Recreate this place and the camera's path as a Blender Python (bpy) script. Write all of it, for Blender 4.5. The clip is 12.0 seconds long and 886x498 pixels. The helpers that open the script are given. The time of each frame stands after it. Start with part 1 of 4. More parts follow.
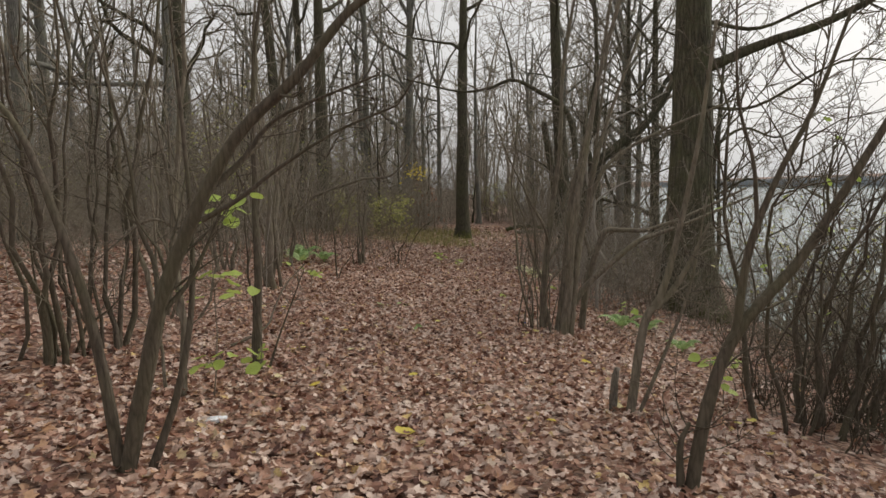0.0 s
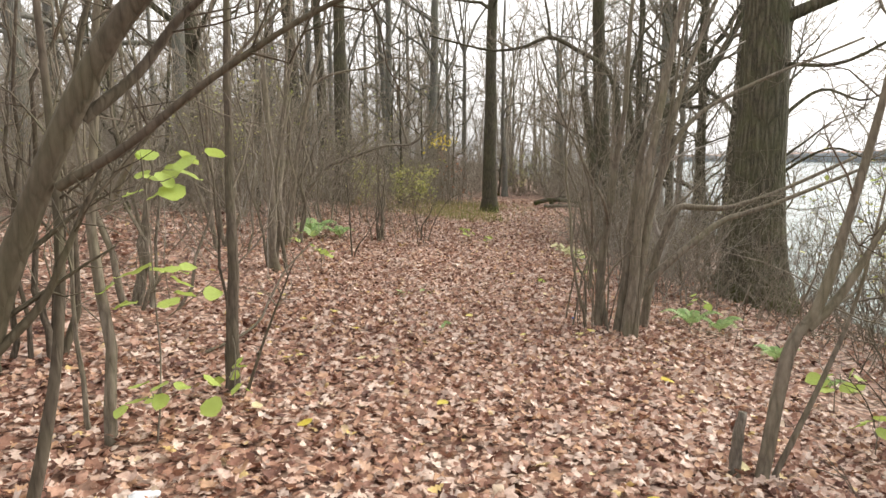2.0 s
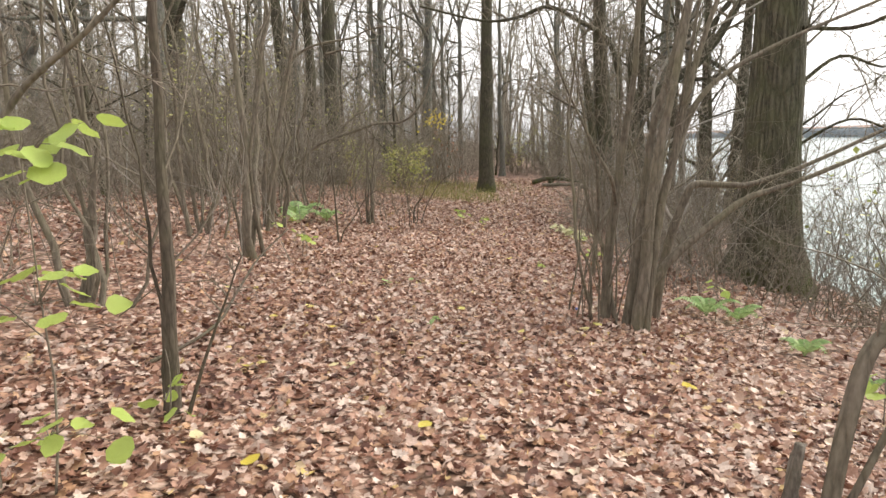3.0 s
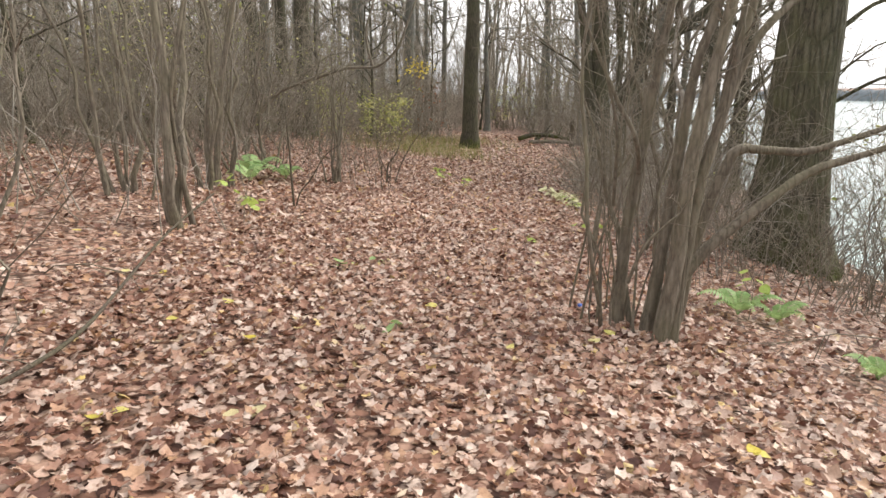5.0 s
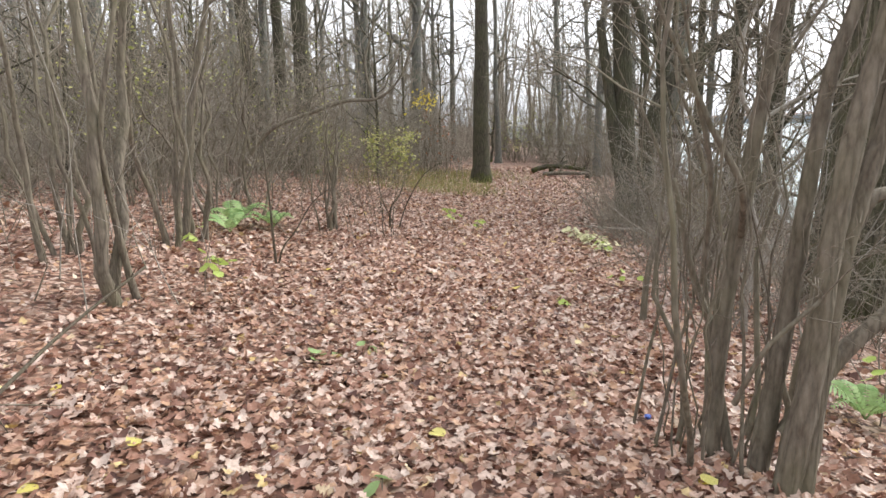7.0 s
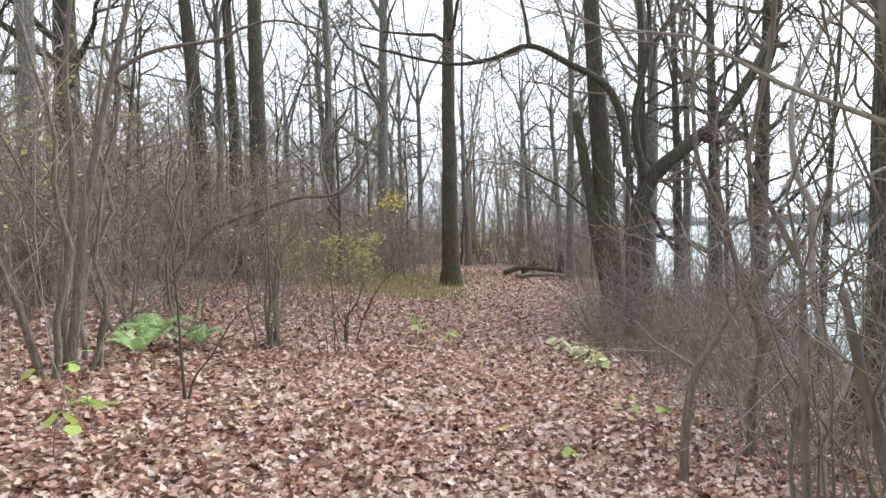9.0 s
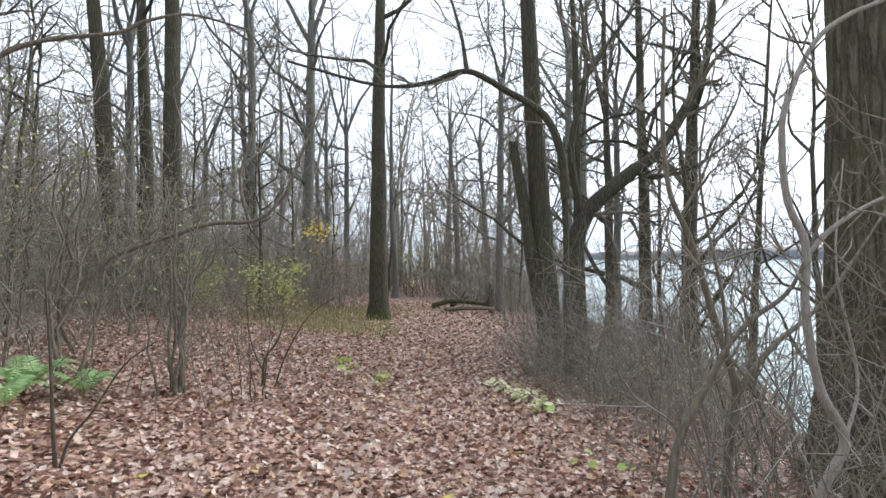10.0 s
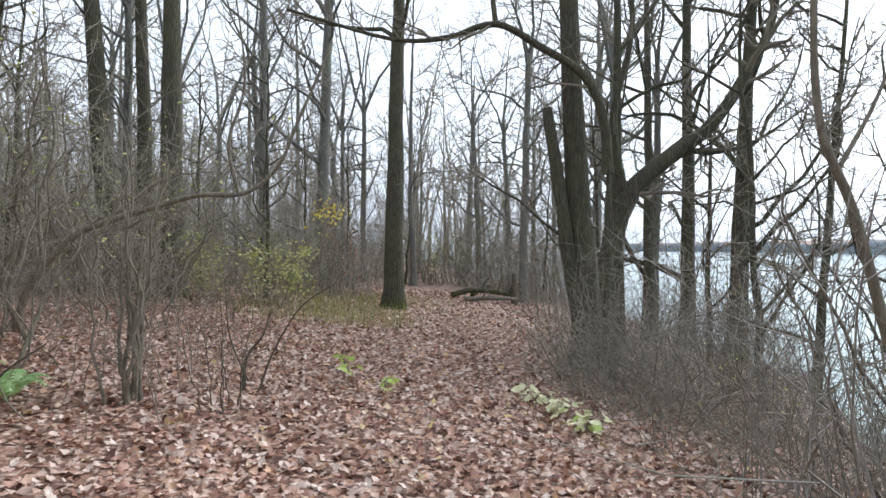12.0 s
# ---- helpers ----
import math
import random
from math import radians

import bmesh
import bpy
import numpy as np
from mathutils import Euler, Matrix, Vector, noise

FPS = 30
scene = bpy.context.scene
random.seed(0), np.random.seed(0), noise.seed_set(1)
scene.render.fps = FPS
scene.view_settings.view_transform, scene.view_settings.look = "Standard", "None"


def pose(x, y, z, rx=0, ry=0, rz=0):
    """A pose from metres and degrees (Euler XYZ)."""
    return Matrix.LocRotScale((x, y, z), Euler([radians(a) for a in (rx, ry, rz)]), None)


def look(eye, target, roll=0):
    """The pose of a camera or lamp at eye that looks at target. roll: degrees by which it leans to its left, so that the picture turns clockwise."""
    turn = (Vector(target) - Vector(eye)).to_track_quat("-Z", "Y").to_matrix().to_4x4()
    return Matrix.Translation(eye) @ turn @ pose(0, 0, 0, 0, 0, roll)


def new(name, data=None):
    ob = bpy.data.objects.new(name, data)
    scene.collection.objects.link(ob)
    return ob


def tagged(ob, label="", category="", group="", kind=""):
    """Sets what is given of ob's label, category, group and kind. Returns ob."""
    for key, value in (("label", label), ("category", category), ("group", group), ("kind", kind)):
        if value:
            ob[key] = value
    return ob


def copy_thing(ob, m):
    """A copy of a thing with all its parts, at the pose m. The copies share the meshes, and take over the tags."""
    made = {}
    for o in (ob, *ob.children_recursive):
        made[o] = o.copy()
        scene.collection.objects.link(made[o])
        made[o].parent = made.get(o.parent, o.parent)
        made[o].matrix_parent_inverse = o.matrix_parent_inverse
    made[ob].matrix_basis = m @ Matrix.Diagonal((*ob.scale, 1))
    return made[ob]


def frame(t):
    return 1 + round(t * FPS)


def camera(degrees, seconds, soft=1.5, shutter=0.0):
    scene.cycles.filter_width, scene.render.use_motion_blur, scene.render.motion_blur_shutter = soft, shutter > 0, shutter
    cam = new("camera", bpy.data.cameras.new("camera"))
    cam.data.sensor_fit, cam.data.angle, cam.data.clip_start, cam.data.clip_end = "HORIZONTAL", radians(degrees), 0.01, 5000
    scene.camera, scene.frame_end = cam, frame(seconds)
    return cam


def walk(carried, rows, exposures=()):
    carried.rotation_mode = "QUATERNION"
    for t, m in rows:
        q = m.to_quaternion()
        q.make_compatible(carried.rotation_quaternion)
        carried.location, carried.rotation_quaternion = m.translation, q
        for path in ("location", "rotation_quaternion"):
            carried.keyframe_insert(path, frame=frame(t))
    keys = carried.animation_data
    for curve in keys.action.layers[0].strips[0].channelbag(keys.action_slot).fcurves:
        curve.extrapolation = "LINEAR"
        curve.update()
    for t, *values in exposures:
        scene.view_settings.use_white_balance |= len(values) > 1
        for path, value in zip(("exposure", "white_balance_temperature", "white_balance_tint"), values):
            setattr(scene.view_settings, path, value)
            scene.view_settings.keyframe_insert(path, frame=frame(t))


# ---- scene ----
cam = camera(68.8, 12.0)
METRES, EYE, TILT, LEAN, TURN = 9.7, 1.5, -2.0, 6.0, 0.0
ROWS = [
    (0.0, 0.0, 0.0, 0.0, 0.3, -3.39, -5.05),
    (0.5, -0.0024, 0.0413, -0.0008, -0.45, -3.85, -4.95),
    (1.0, 0.0003, 0.0811, -0.0058, -0.47, -5.76, -5.02),
    (1.5, -0.0023, 0.1222, -0.0053, 0.71, -7.19, -4.8),
    (2.0, -0.0147, 0.1653, -0.0038, 2.29, -6.02, -5.66),
    (2.5, -0.0126, 0.2046, -0.0077, 3.0, -6.1, -5.61),
    (3.0, -0.0071, 0.2441, -0.0056, 2.08, -7.73, -4.94),
    (5.0, -0.0004, 0.4068, -0.0073, 0.69, -11.62, -6.39),
    (5.5, -0.0016, 0.4452, -0.0062, 1.23, -9.39, -5.99),
    (6.0, 0.0016, 0.4915, -0.0043, 1.67, -8.57, -4.63),
    (6.5, 0.0018, 0.5287, -0.0086, 2.32, -8.54, -4.78),
    (7.0, -0.0004, 0.5686, -0.0014, 1.56, -8.95, -4.93),
    (7.5, 0.0078, 0.6116, -0.0, -0.3, -5.86, -4.58),
    (9.5, -0.002, 0.7824, -0.0059, -1.89, 1.8, -4.3),
    (10.0, -0.0061, 0.8232, -0.0033, -7.83, 3.67, -4.94),
    (10.5, 0.0025, 0.8676, -0.0058, -10.54, 3.39, -5.35),
    (11.0, 0.0071, 0.9048, -0.0073, -8.67, 2.94, -5.95),
    (11.5, 0.0058, 0.949, -0.0049, -7.64, 2.29, -6.29),
    (12.0, 0.0141, 0.9909, -0.0043, -6.12, 2.48, -5.93),
]
EXPOSE = [(0.0, 0.05, 7000, 10), (0.5, 0.6, 7000, 10), (1.0, 1.0, 7000, 10), (1.5, 1.13, 7000, 10), (5.0, 1.18, 6850, 10), (7.0, 1.28, 6450, 9.5), (7.5, 1.3, 6250, 9.5), (9.5, 1.18, 5950, 8), (10.5, 0.88, 5780, 7), (12.0, 0.98, 5780, 7)]
walk(cam, [(t, pose(0, 0, EYE, TILT, LEAN, TURN) @ pose(METRES * x, METRES * y, METRES * z, 90 + pitch, roll, yaw)) for t, x, y, z, yaw, pitch, roll in ROWS], EXPOSE)

# ---- light: an overcast noon ----
world = bpy.data.worlds.new("overcast_sky")
scene.world = world
world.use_nodes = True
wt = world.node_tree
wt.nodes.clear()
sky = wt.nodes.new("ShaderNodeTexSky")
sky.sky_type, sky.sun_disc = "NISHITA", False
sky.sun_elevation, sky.sun_rotation = radians(38), radians(60)
sky.air_density, sky.dust_density, sky.ozone_density = 1.0, 6.0, 1.0
grey = wt.nodes.new("ShaderNodeHueSaturation")
grey.inputs["Saturation"].default_value = 0.12
cloud = wt.nodes.new("ShaderNodeMix")
cloud.data_type = "RGBA"
cloud.inputs["Factor"].default_value = 0.6
cloud.inputs["B"].default_value = (8.6, 8.9, 9.5, 1)
back = wt.nodes.new("ShaderNodeBackground")
back.inputs["Strength"].default_value = 0.105
wout = wt.nodes.new("ShaderNodeOutputWorld")
wt.links.new(sky.outputs[0], grey.inputs["Color"])
wt.links.new(grey.outputs[0], cloud.inputs["A"])
wt.links.new(cloud.outputs["Result"], back.inputs["Color"])
wt.links.new(back.outputs[0], wout.inputs[0])

sun = new("sun", bpy.data.lights.new("sun", "SUN"))
sun.data.energy, sun.data.angle, sun.data.color = 1.45, radians(30), (1.0, 0.97, 0.92)
sun.matrix_world = look((20, 12, 18), (0, 0, 0))


# ---- materials ----
def shader(name, rough=0.8, spec=0.3):
    m = bpy.data.materials.new(name)
    m.use_nodes = True
    b = m.node_tree.nodes["Principled BSDF"]
    b.inputs["Roughness"].default_value = rough
    b.inputs["Specular IOR Level"].default_value = spec
    return m, m.node_tree, b


def ramp(nt, source, stops, blend="LINEAR"):
    r = nt.nodes.new("ShaderNodeValToRGB")
    r.color_ramp.interpolation = blend
    e = r.color_ramp.elements
    while len(e) < len(stops):
        e.new(0.5)
    for i, (p, c) in enumerate(stops):
        e[i].position, e[i].color = p, (*c, 1)
    nt.links.new(source, r.inputs[0])
    return r.outputs[0]


def coords(nt, scale=(1, 1, 1), kind="Object"):
    tc = nt.nodes.new("ShaderNodeTexCoord")
    mp = nt.nodes.new("ShaderNodeMapping")
    mp.inputs["Scale"].default_value = scale
    nt.links.new(tc.outputs[kind], mp.inputs[0])
    return mp.outputs[0]


def grain(nt, vec, scale, detail=4, rough=0.6):
    n = nt.nodes.new("ShaderNodeTexNoise")
    n.inputs["Scale"].default_value, n.inputs["Detail"].default_value, n.inputs["Roughness"].default_value = scale, detail, rough
    nt.links.new(vec, n.inputs["Vector"])
    return n.outputs[0]


def mixed(nt, fac, a, b, how="MIX"):
    x = nt.nodes.new("ShaderNodeMix")
    x.data_type, x.blend_type = "RGBA", how
    for key, v in (("Factor", fac), ("A", a), ("B", b)):
        s = x.inputs[key]
        if isinstance(v, (int, float)):
            s.default_value = v
        elif isinstance(v, tuple):
            s.default_value = (*v, 1)
        else:
            nt.links.new(v, s)
    return x.outputs["Result"]


def relief(nt, b, height, strength, distance):
    bp = nt.nodes.new("ShaderNodeBump")
    bp.inputs["Strength"].default_value, bp.inputs["Distance"].default_value = strength, distance
    nt.links.new(height, bp.inputs["Height"])
    nt.links.new(bp.outputs[0], b.inputs["Normal"])


def bark(name, dark, light, moss, furrow, depth, moss_low=0.42, moss_high=0.75, foot=0.0):
    m, nt, b = shader(name, 0.9, 0.15)
    plates = coords(nt, (1, 1, 0.16))
    v = nt.nodes.new("ShaderNodeTexVoronoi")
    v.feature = "DISTANCE_TO_EDGE"
    v.inputs["Scale"].default_value = furrow
    warp = nt.nodes.new("ShaderNodeVectorMath")
    warp.operation = "ADD"
    wn = nt.nodes.new("ShaderNodeTexNoise")
    wn.inputs["Scale"].default_value = furrow * 0.6
    nt.links.new(plates, wn.inputs["Vector"])
    sc = nt.nodes.new("ShaderNodeVectorMath")
    sc.operation = "SCALE"
    sc.inputs["Scale"].default_value = 1.3 / furrow
    nt.links.new(wn.outputs["Color"], sc.inputs[0])
    nt.links.new(plates, warp.inputs[0])
    nt.links.new(sc.outputs[0], warp.inputs[1])
    nt.links.new(warp.outputs[0], v.inputs["Vector"])
    ridges = ramp(nt, v.outputs["Distance"], [(0.0, (0, 0, 0)), (0.28, (1, 1, 1))])
    fine = grain(nt, coords(nt, (1, 1, 0.3)), 60)
    big = grain(nt, coords(nt), 2.3, 3)
    base = mixed(nt, ridges, dark, light)
    base = mixed(nt, 0.55, base, ramp(nt, fine, [(0.3, dark), (0.7, light)]), "MIX")
    base = mixed(nt, ramp(nt, big, [(moss_low, (0, 0, 0)), (moss_high, (1, 1, 1))]), base, mixed(nt, 0.55, base, moss))
    if foot:
        sz = nt.nodes.new("ShaderNodeSeparateXYZ")
        nt.links.new(coords(nt), sz.inputs[0])
        tuft = nt.nodes.new("ShaderNodeMath")
        tuft.operation = "MULTIPLY_ADD"
        tuft.inputs[1].default_value = -0.6 / foot
        nt.links.new(sz.outputs[2], tuft.inputs[0])
        nt.links.new(grain(nt, coords(nt), 4.5, 5), tuft.inputs[2])
        base = mixed(nt, ramp(nt, tuft.outputs[0], [(0.25, (0, 0, 0)), (0.5, (1, 1, 1))]), base, ramp(nt, grain(nt, coords(nt), 40), [(0.3, (0.035, 0.042, 0.012)), (0.7, (0.11, 0.12, 0.035))]))
    nt.links.new(base, b.inputs["Base Color"])
    h = mixed(nt, 0.3, ridges, fine)
    relief(nt, b, h, 0.9, depth)
    return m


def leafy(name, stops, rough=0.6, thin=0.35, island=True):
    m, nt, b = shader(name, rough, 0.35)
    if island:
        src = nt.nodes.new("ShaderNodeNewGeometry").outputs["Random Per Island"]
    else:
        src = nt.nodes.new("ShaderNodeObjectInfo").outputs["Random"]
    col = ramp(nt, src, stops, "LINEAR")
    spot = grain(nt, coords(nt), 55, 4)
    col = mixed(nt, ramp(nt, spot, [(0.42, (0, 0, 0)), (0.7, (0.55, 0.55, 0.55))]), col, mixed(nt, 1.0, col, (0.48, 0.40, 0.34), "MULTIPLY"))
    nt.links.new(col, b.inputs["Base Color"])
    relief(nt, b, grain(nt, coords(nt), 45, 2), 0.35, 0.01)
    if thin:
        tr = nt.nodes.new("ShaderNodeBsdfTranslucent")
        nt.links.new(col, tr.inputs["Color"])
        ms = nt.nodes.new("ShaderNodeMixShader")
        ms.inputs[0].default_value = thin
        nt.links.new(b.outputs[0], ms.inputs[1])
        nt.links.new(tr.outputs[0], ms.inputs[2])
        nt.links.new(ms.outputs[0], nt.nodes["Material Output"].inputs[0])
    return m


M_OAK = bark("oak_bark", (0.026, 0.022, 0.016), (0.155, 0.138, 0.10), (0.125, 0.13, 0.065), 12, 0.06, 0.38, 0.7, 1.3)
M_BARK = bark("furrowed_bark", (0.034, 0.029, 0.022), (0.125, 0.11, 0.084), (0.10, 0.105, 0.055), 18, 0.03, 0.36, 0.68, 1.0)
# Bark of the farther trees, greyed: distance haze is put into its colour.
M_HAZEBARK = bark("haze_greyed_bark", (0.09, 0.085, 0.076), (0.235, 0.225, 0.205), (0.18, 0.19, 0.13), 18, 0.03, 0.4, 0.7)
M_STEM = bark("smooth_bark", (0.09, 0.074, 0.056), (0.245, 0.21, 0.166), (0.18, 0.17, 0.10), 22, 0.008, 0.42, 0.75)
M_DARK = bark("dark_wet_bark", (0.055, 0.044, 0.034), (0.14, 0.115, 0.088), (0.11, 0.108, 0.058), 34, 0.004)
M_TWIG = bark("twig_bark", (0.12, 0.10, 0.08), (0.28, 0.24, 0.195), (0.20, 0.19, 0.115), 60, 0.001)
# Twigs paled to paint haze on far brush; bank brush shares the colour.
M_HAZETWIG = bark("haze_paled_twig", (0.18, 0.155, 0.125), (0.35, 0.31, 0.26), (0.26, 0.25, 0.17), 60, 0.001)
M_PALE = bark("pale_grey_twig", (0.20, 0.178, 0.152), (0.40, 0.365, 0.325), (0.24, 0.24, 0.17), 60, 0.001)
M_DEAD = bark("rotten_wood", (0.06, 0.05, 0.042), (0.30, 0.26, 0.22), (0.12, 0.12, 0.06), 26, 0.01)
M_MOSS = leafy("moss", [(0.0, (0.03, 0.045, 0.012)), (1.0, (0.09, 0.11, 0.03))], 0.95, 0.0)
M_LITTER = leafy("fallen_leaves", [(0.0, (0.095, 0.042, 0.032)), (0.10, (0.20, 0.092, 0.062)), (0.26, (0.33, 0.174, 0.118)), (0.42, (0.445, 0.266, 0.192)), (0.50, (0.49, 0.295, 0.172)),
                                   (0.60, (0.535, 0.368, 0.29)), (0.84, (0.605, 0.465, 0.388)), (0.97, (0.66, 0.54, 0.462)), (1.0, (0.60, 0.44, 0.16))], 0.42, 0.1)
M_YELLOW = leafy("yellow_leaf", [(0.0, (0.70, 0.58, 0.08)), (0.5, (0.74, 0.68, 0.22)), (1.0, (0.78, 0.70, 0.42))], 0.45, 0.3, False)
M_GREEN = leafy("fresh_green_leaf", [(0.0, (0.34, 0.50, 0.09)), (1.0, (0.56, 0.68, 0.19))], 0.4, 0.4)
M_FERN = leafy("fern_green", [(0.0, (0.25, 0.42, 0.15)), (1.0, (0.46, 0.62, 0.28))], 0.55, 0.35)
M_CREAM = leafy("pale_cream_leaf", [(0.0, (0.68, 0.70, 0.34)), (1.0, (0.86, 0.84, 0.60))], 0.5, 0.3)
M_OLIVE = leafy("yellowing_leaf", [(0.0, (0.30, 0.35, 0.10)), (0.6, (0.46, 0.46, 0.16)), (1.0, (0.60, 0.55, 0.26))], 0.5, 0.4)
M_GOLD = leafy("golden_leaf", [(0.0, (0.66, 0.50, 0.05)), (1.0, (0.80, 0.68, 0.13))], 0.5, 0.4)
M_RUST = leafy("rusty_red_leaf", [(0.0, (0.26, 0.07, 0.03)), (1.0, (0.42, 0.16, 0.07))], 0.55, 0.35)
M_GRASS = leafy("dry_grass", [(0.0, (0.16, 0.19, 0.05)), (0.5, (0.30, 0.29, 0.11)), (1.0, (0.42, 0.34, 0.18))], 0.6, 0.2)


def soil():
    m, nt, b = shader("leaf_mould", 0.7, 0.25)
    wn = nt.nodes.new("ShaderNodeTexNoise")
    wn.inputs["Scale"].default_value, wn.inputs["Detail"].default_value = 30, 3
    nt.links.new(coords(nt), wn.inputs["Vector"])
    sc = nt.nodes.new("ShaderNodeVectorMath")
    sc.operation = "SCALE"
    sc.inputs["Scale"].default_value = 0.055
    nt.links.new(wn.outputs["Color"], sc.inputs[0])
    ad = nt.nodes.new("ShaderNodeVectorMath")
    nt.links.new(coords(nt), ad.inputs[0])
    nt.links.new(sc.outputs[0], ad.inputs[1])

    def cells(scale):
        v = nt.nodes.new("ShaderNodeTexVoronoi")
        v.inputs["Scale"].default_value = scale
        nt.links.new(ad.outputs[0], v.inputs["Vector"])
        sep = nt.nodes.new("ShaderNodeSeparateColor")
        nt.links.new(v.outputs["Color"], sep.inputs[0])
        return v, sep

    v1, s1 = cells(17)
    v2, s2 = cells(27)
    tones = [(0.0, (0.07, 0.032, 0.024)), (0.25, (0.19, 0.092, 0.062)), (0.5, (0.33, 0.185, 0.128)), (0.75, (0.46, 0.305, 0.23)), (1.0, (0.60, 0.47, 0.39))]
    col = mixed(nt, ramp(nt, s1.outputs[1], [(0.45, (0, 0, 0)), (0.47, (1, 1, 1))]), ramp(nt, s2.outputs[0], tones), ramp(nt, s1.outputs[0], tones))
    # Cells darken towards their rims: shade between leaves, put into the colour.
    gap_shade = ramp(nt, v1.outputs["Distance"], [(0.35, (1, 1, 1)), (0.8, (0.3, 0.27, 0.25))])
    col = mixed(nt, 1.0, col, gap_shade, "MULTIPLY")
    patch = grain(nt, coords(nt), 0.35, 3)
    col = mixed(nt, ramp(nt, patch, [(0.5, (0, 0, 0)), (0.75, (0.4, 0.4, 0.4))]), col, (0.17, 0.12, 0.075))
    nt.links.new(col, b.inputs["Base Color"])
    relief(nt, b, mixed(nt, 0.5, s1.outputs[2], s2.outputs[2]), 0.9, 0.03)
    return m


def lake():
    m, nt, b = shader("lake_water", 0.12, 0.5)
    b.inputs["Base Color"].default_value = (0.12, 0.20, 0.18, 1)
    b.inputs["IOR"].default_value = 1.33
    relief(nt, b, grain(nt, coords(nt, (1, 0.6, 1)), 3.0, 4), 0.14, 0.06)
    return m


M_SOIL, M_WATER = soil(), lake()


# ---- helpers for meshes ----
def mesh_of(name, verts, faces, material, smooth=True):
    me = bpy.data.meshes.new(name)
    me.from_pydata(verts, [], faces)
    me.materials.append(material)
    if smooth:
        me.polygons.foreach_set("use_smooth", [True] * len(me.polygons))
    me.update()
    return me


def part(name, me, parent, label=""):
    ob = new(name, me)
    ob.parent = parent
    return tagged(ob, label)


def thing(name, at, label, category, group="", turn=0.0, kind=""):
    e = new(name)
    e.empty_display_size = 0.2
    e.matrix_world = pose(*at, 0, 0, turn)
    return tagged(e, label, category, group, kind)


class Tubes:
    """Gathers tapered round branches into one mesh."""

    def __init__(self):
        self.v, self.f = [], []

    def add(self, pts, radii, sides=6, rough=0.0, rng=random):
        n0 = len(self.v)
        pts = [Vector(p) for p in pts]
        n = len(pts)
        side = None
        for i, p in enumerate(pts):
            d = (pts[min(i + 1, n - 1)] - pts[max(i - 1, 0)]).normalized()
            if side is None:
                side = d.orthogonal().normalized()
            else:
                side = (side - d * side.dot(d)).normalized()
            up = d.cross(side)
            for k in range(sides):
                a = 2 * math.pi * k / sides
                r = radii[i] * (1 + (rng.uniform(-rough, rough) if rough else 0))
                q = p + side * (math.cos(a) * r) + up * (math.sin(a) * r)
                self.v.append((q.x, q.y, q.z))
        for i in range(n - 1):
            a, b = n0 + i * sides, n0 + (i + 1) * sides
            for k in range(sides):
                k2 = (k + 1) % sides
                self.f.append((a + k, a + k2, b + k2, b + k))
        if sides > 3:
            end = n0 + (n - 1) * sides
            self.f.append(tuple(end + k for k in range(sides)))

    def mesh(self, name, material):
        return mesh_of(name, self.v, self.f, material)


def wander(rng, p, d, length, steps, bend, lift):
    """A crooked line from p along d; lift turns it up (or down) on its way."""
    p, d = Vector(p), Vector(d).normalized()
    pts = [p.copy()]
    for i in range(steps):
        d = (d + Vector((rng.gauss(0, bend), rng.gauss(0, bend), rng.gauss(0, bend) + lift))).normalized()
        p = p + d * (length / steps)
        pts.append(p.copy())
    return pts


def spline(pts, per=5):
    """A smooth line through a few bends."""
    pts = [Vector(p) for p in pts]
    ext = [pts[0] * 2 - pts[1]] + pts + [pts[-1] * 2 - pts[-2]]
    out = []
    for i in range(1, len(ext) - 2):
        a, b, c, d = ext[i - 1:i + 3]
        for k in range(per):
            t = k / per
            out.append(0.5 * (2 * b + (c - a) * t + (2 * a - 5 * b + 4 * c - d) * t * t + (3 * b - a - 3 * c + d) * t ** 3))
    return out + [pts[-1]]


def offshoots(rng, tubes, line, count, length, radius, levels, start=0.3, spread=0.9, lift=0.08, sides=4, tips=None, bend=0.23, least=0.003):
    """Branches along a line, and twigs along those."""
    n = len(line) - 1
    for _ in range(count):
        t = start + (1 - start) * rng.random() ** 0.8
        i = min(int(t * n), n - 1)
        p = line[i].lerp(line[i + 1], t * n - i)
        d = (line[i + 1] - line[i]).normalized()
        out = d.orthogonal().normalized()
        out.rotate(Matrix.Rotation(rng.uniform(0, 2 * math.pi), 3, d))
        way = d * rng.uniform(0.35, 0.9) + out * spread
        ln = length * rng.uniform(0.5, 1.15) * (1.15 - 0.55 * t)
        r = max(least, radius * rng.uniform(0.6, 1.1))
        sub = wander(rng, p, way, ln, 4 if levels > 0 else (2 if least < 0.006 else 1), bend, lift)
        tubes.add(sub, [r * (1 - 0.75 * k / (len(sub) - 1)) for k in range(len(sub))], sides if r > 0.02 else 3, 0, rng)
        if tips is not None and levels <= 1:
            tips.append(sub[-1])
        if levels > 0:
            offshoots(rng, tubes, sub, max(3, int(count * 0.55)) if levels > 1 else rng.randint(3, 5), ln * 0.5, r * 0.5, levels - 1, 0.2, spread, lift, 3, tips, bend, least)


# ---- ground ----
def ease(t):
    t = min(1.0, max(0.0, t))
    return t * t * (3 - 2 * t)


def shore(y):
    return 8.0 + 0.2 * max(0, y - 16) - 1.6 * math.exp(-((y - 19) / 1.8) ** 2) + 0.35 * math.sin(y * 0.9)


WATER = -2.75


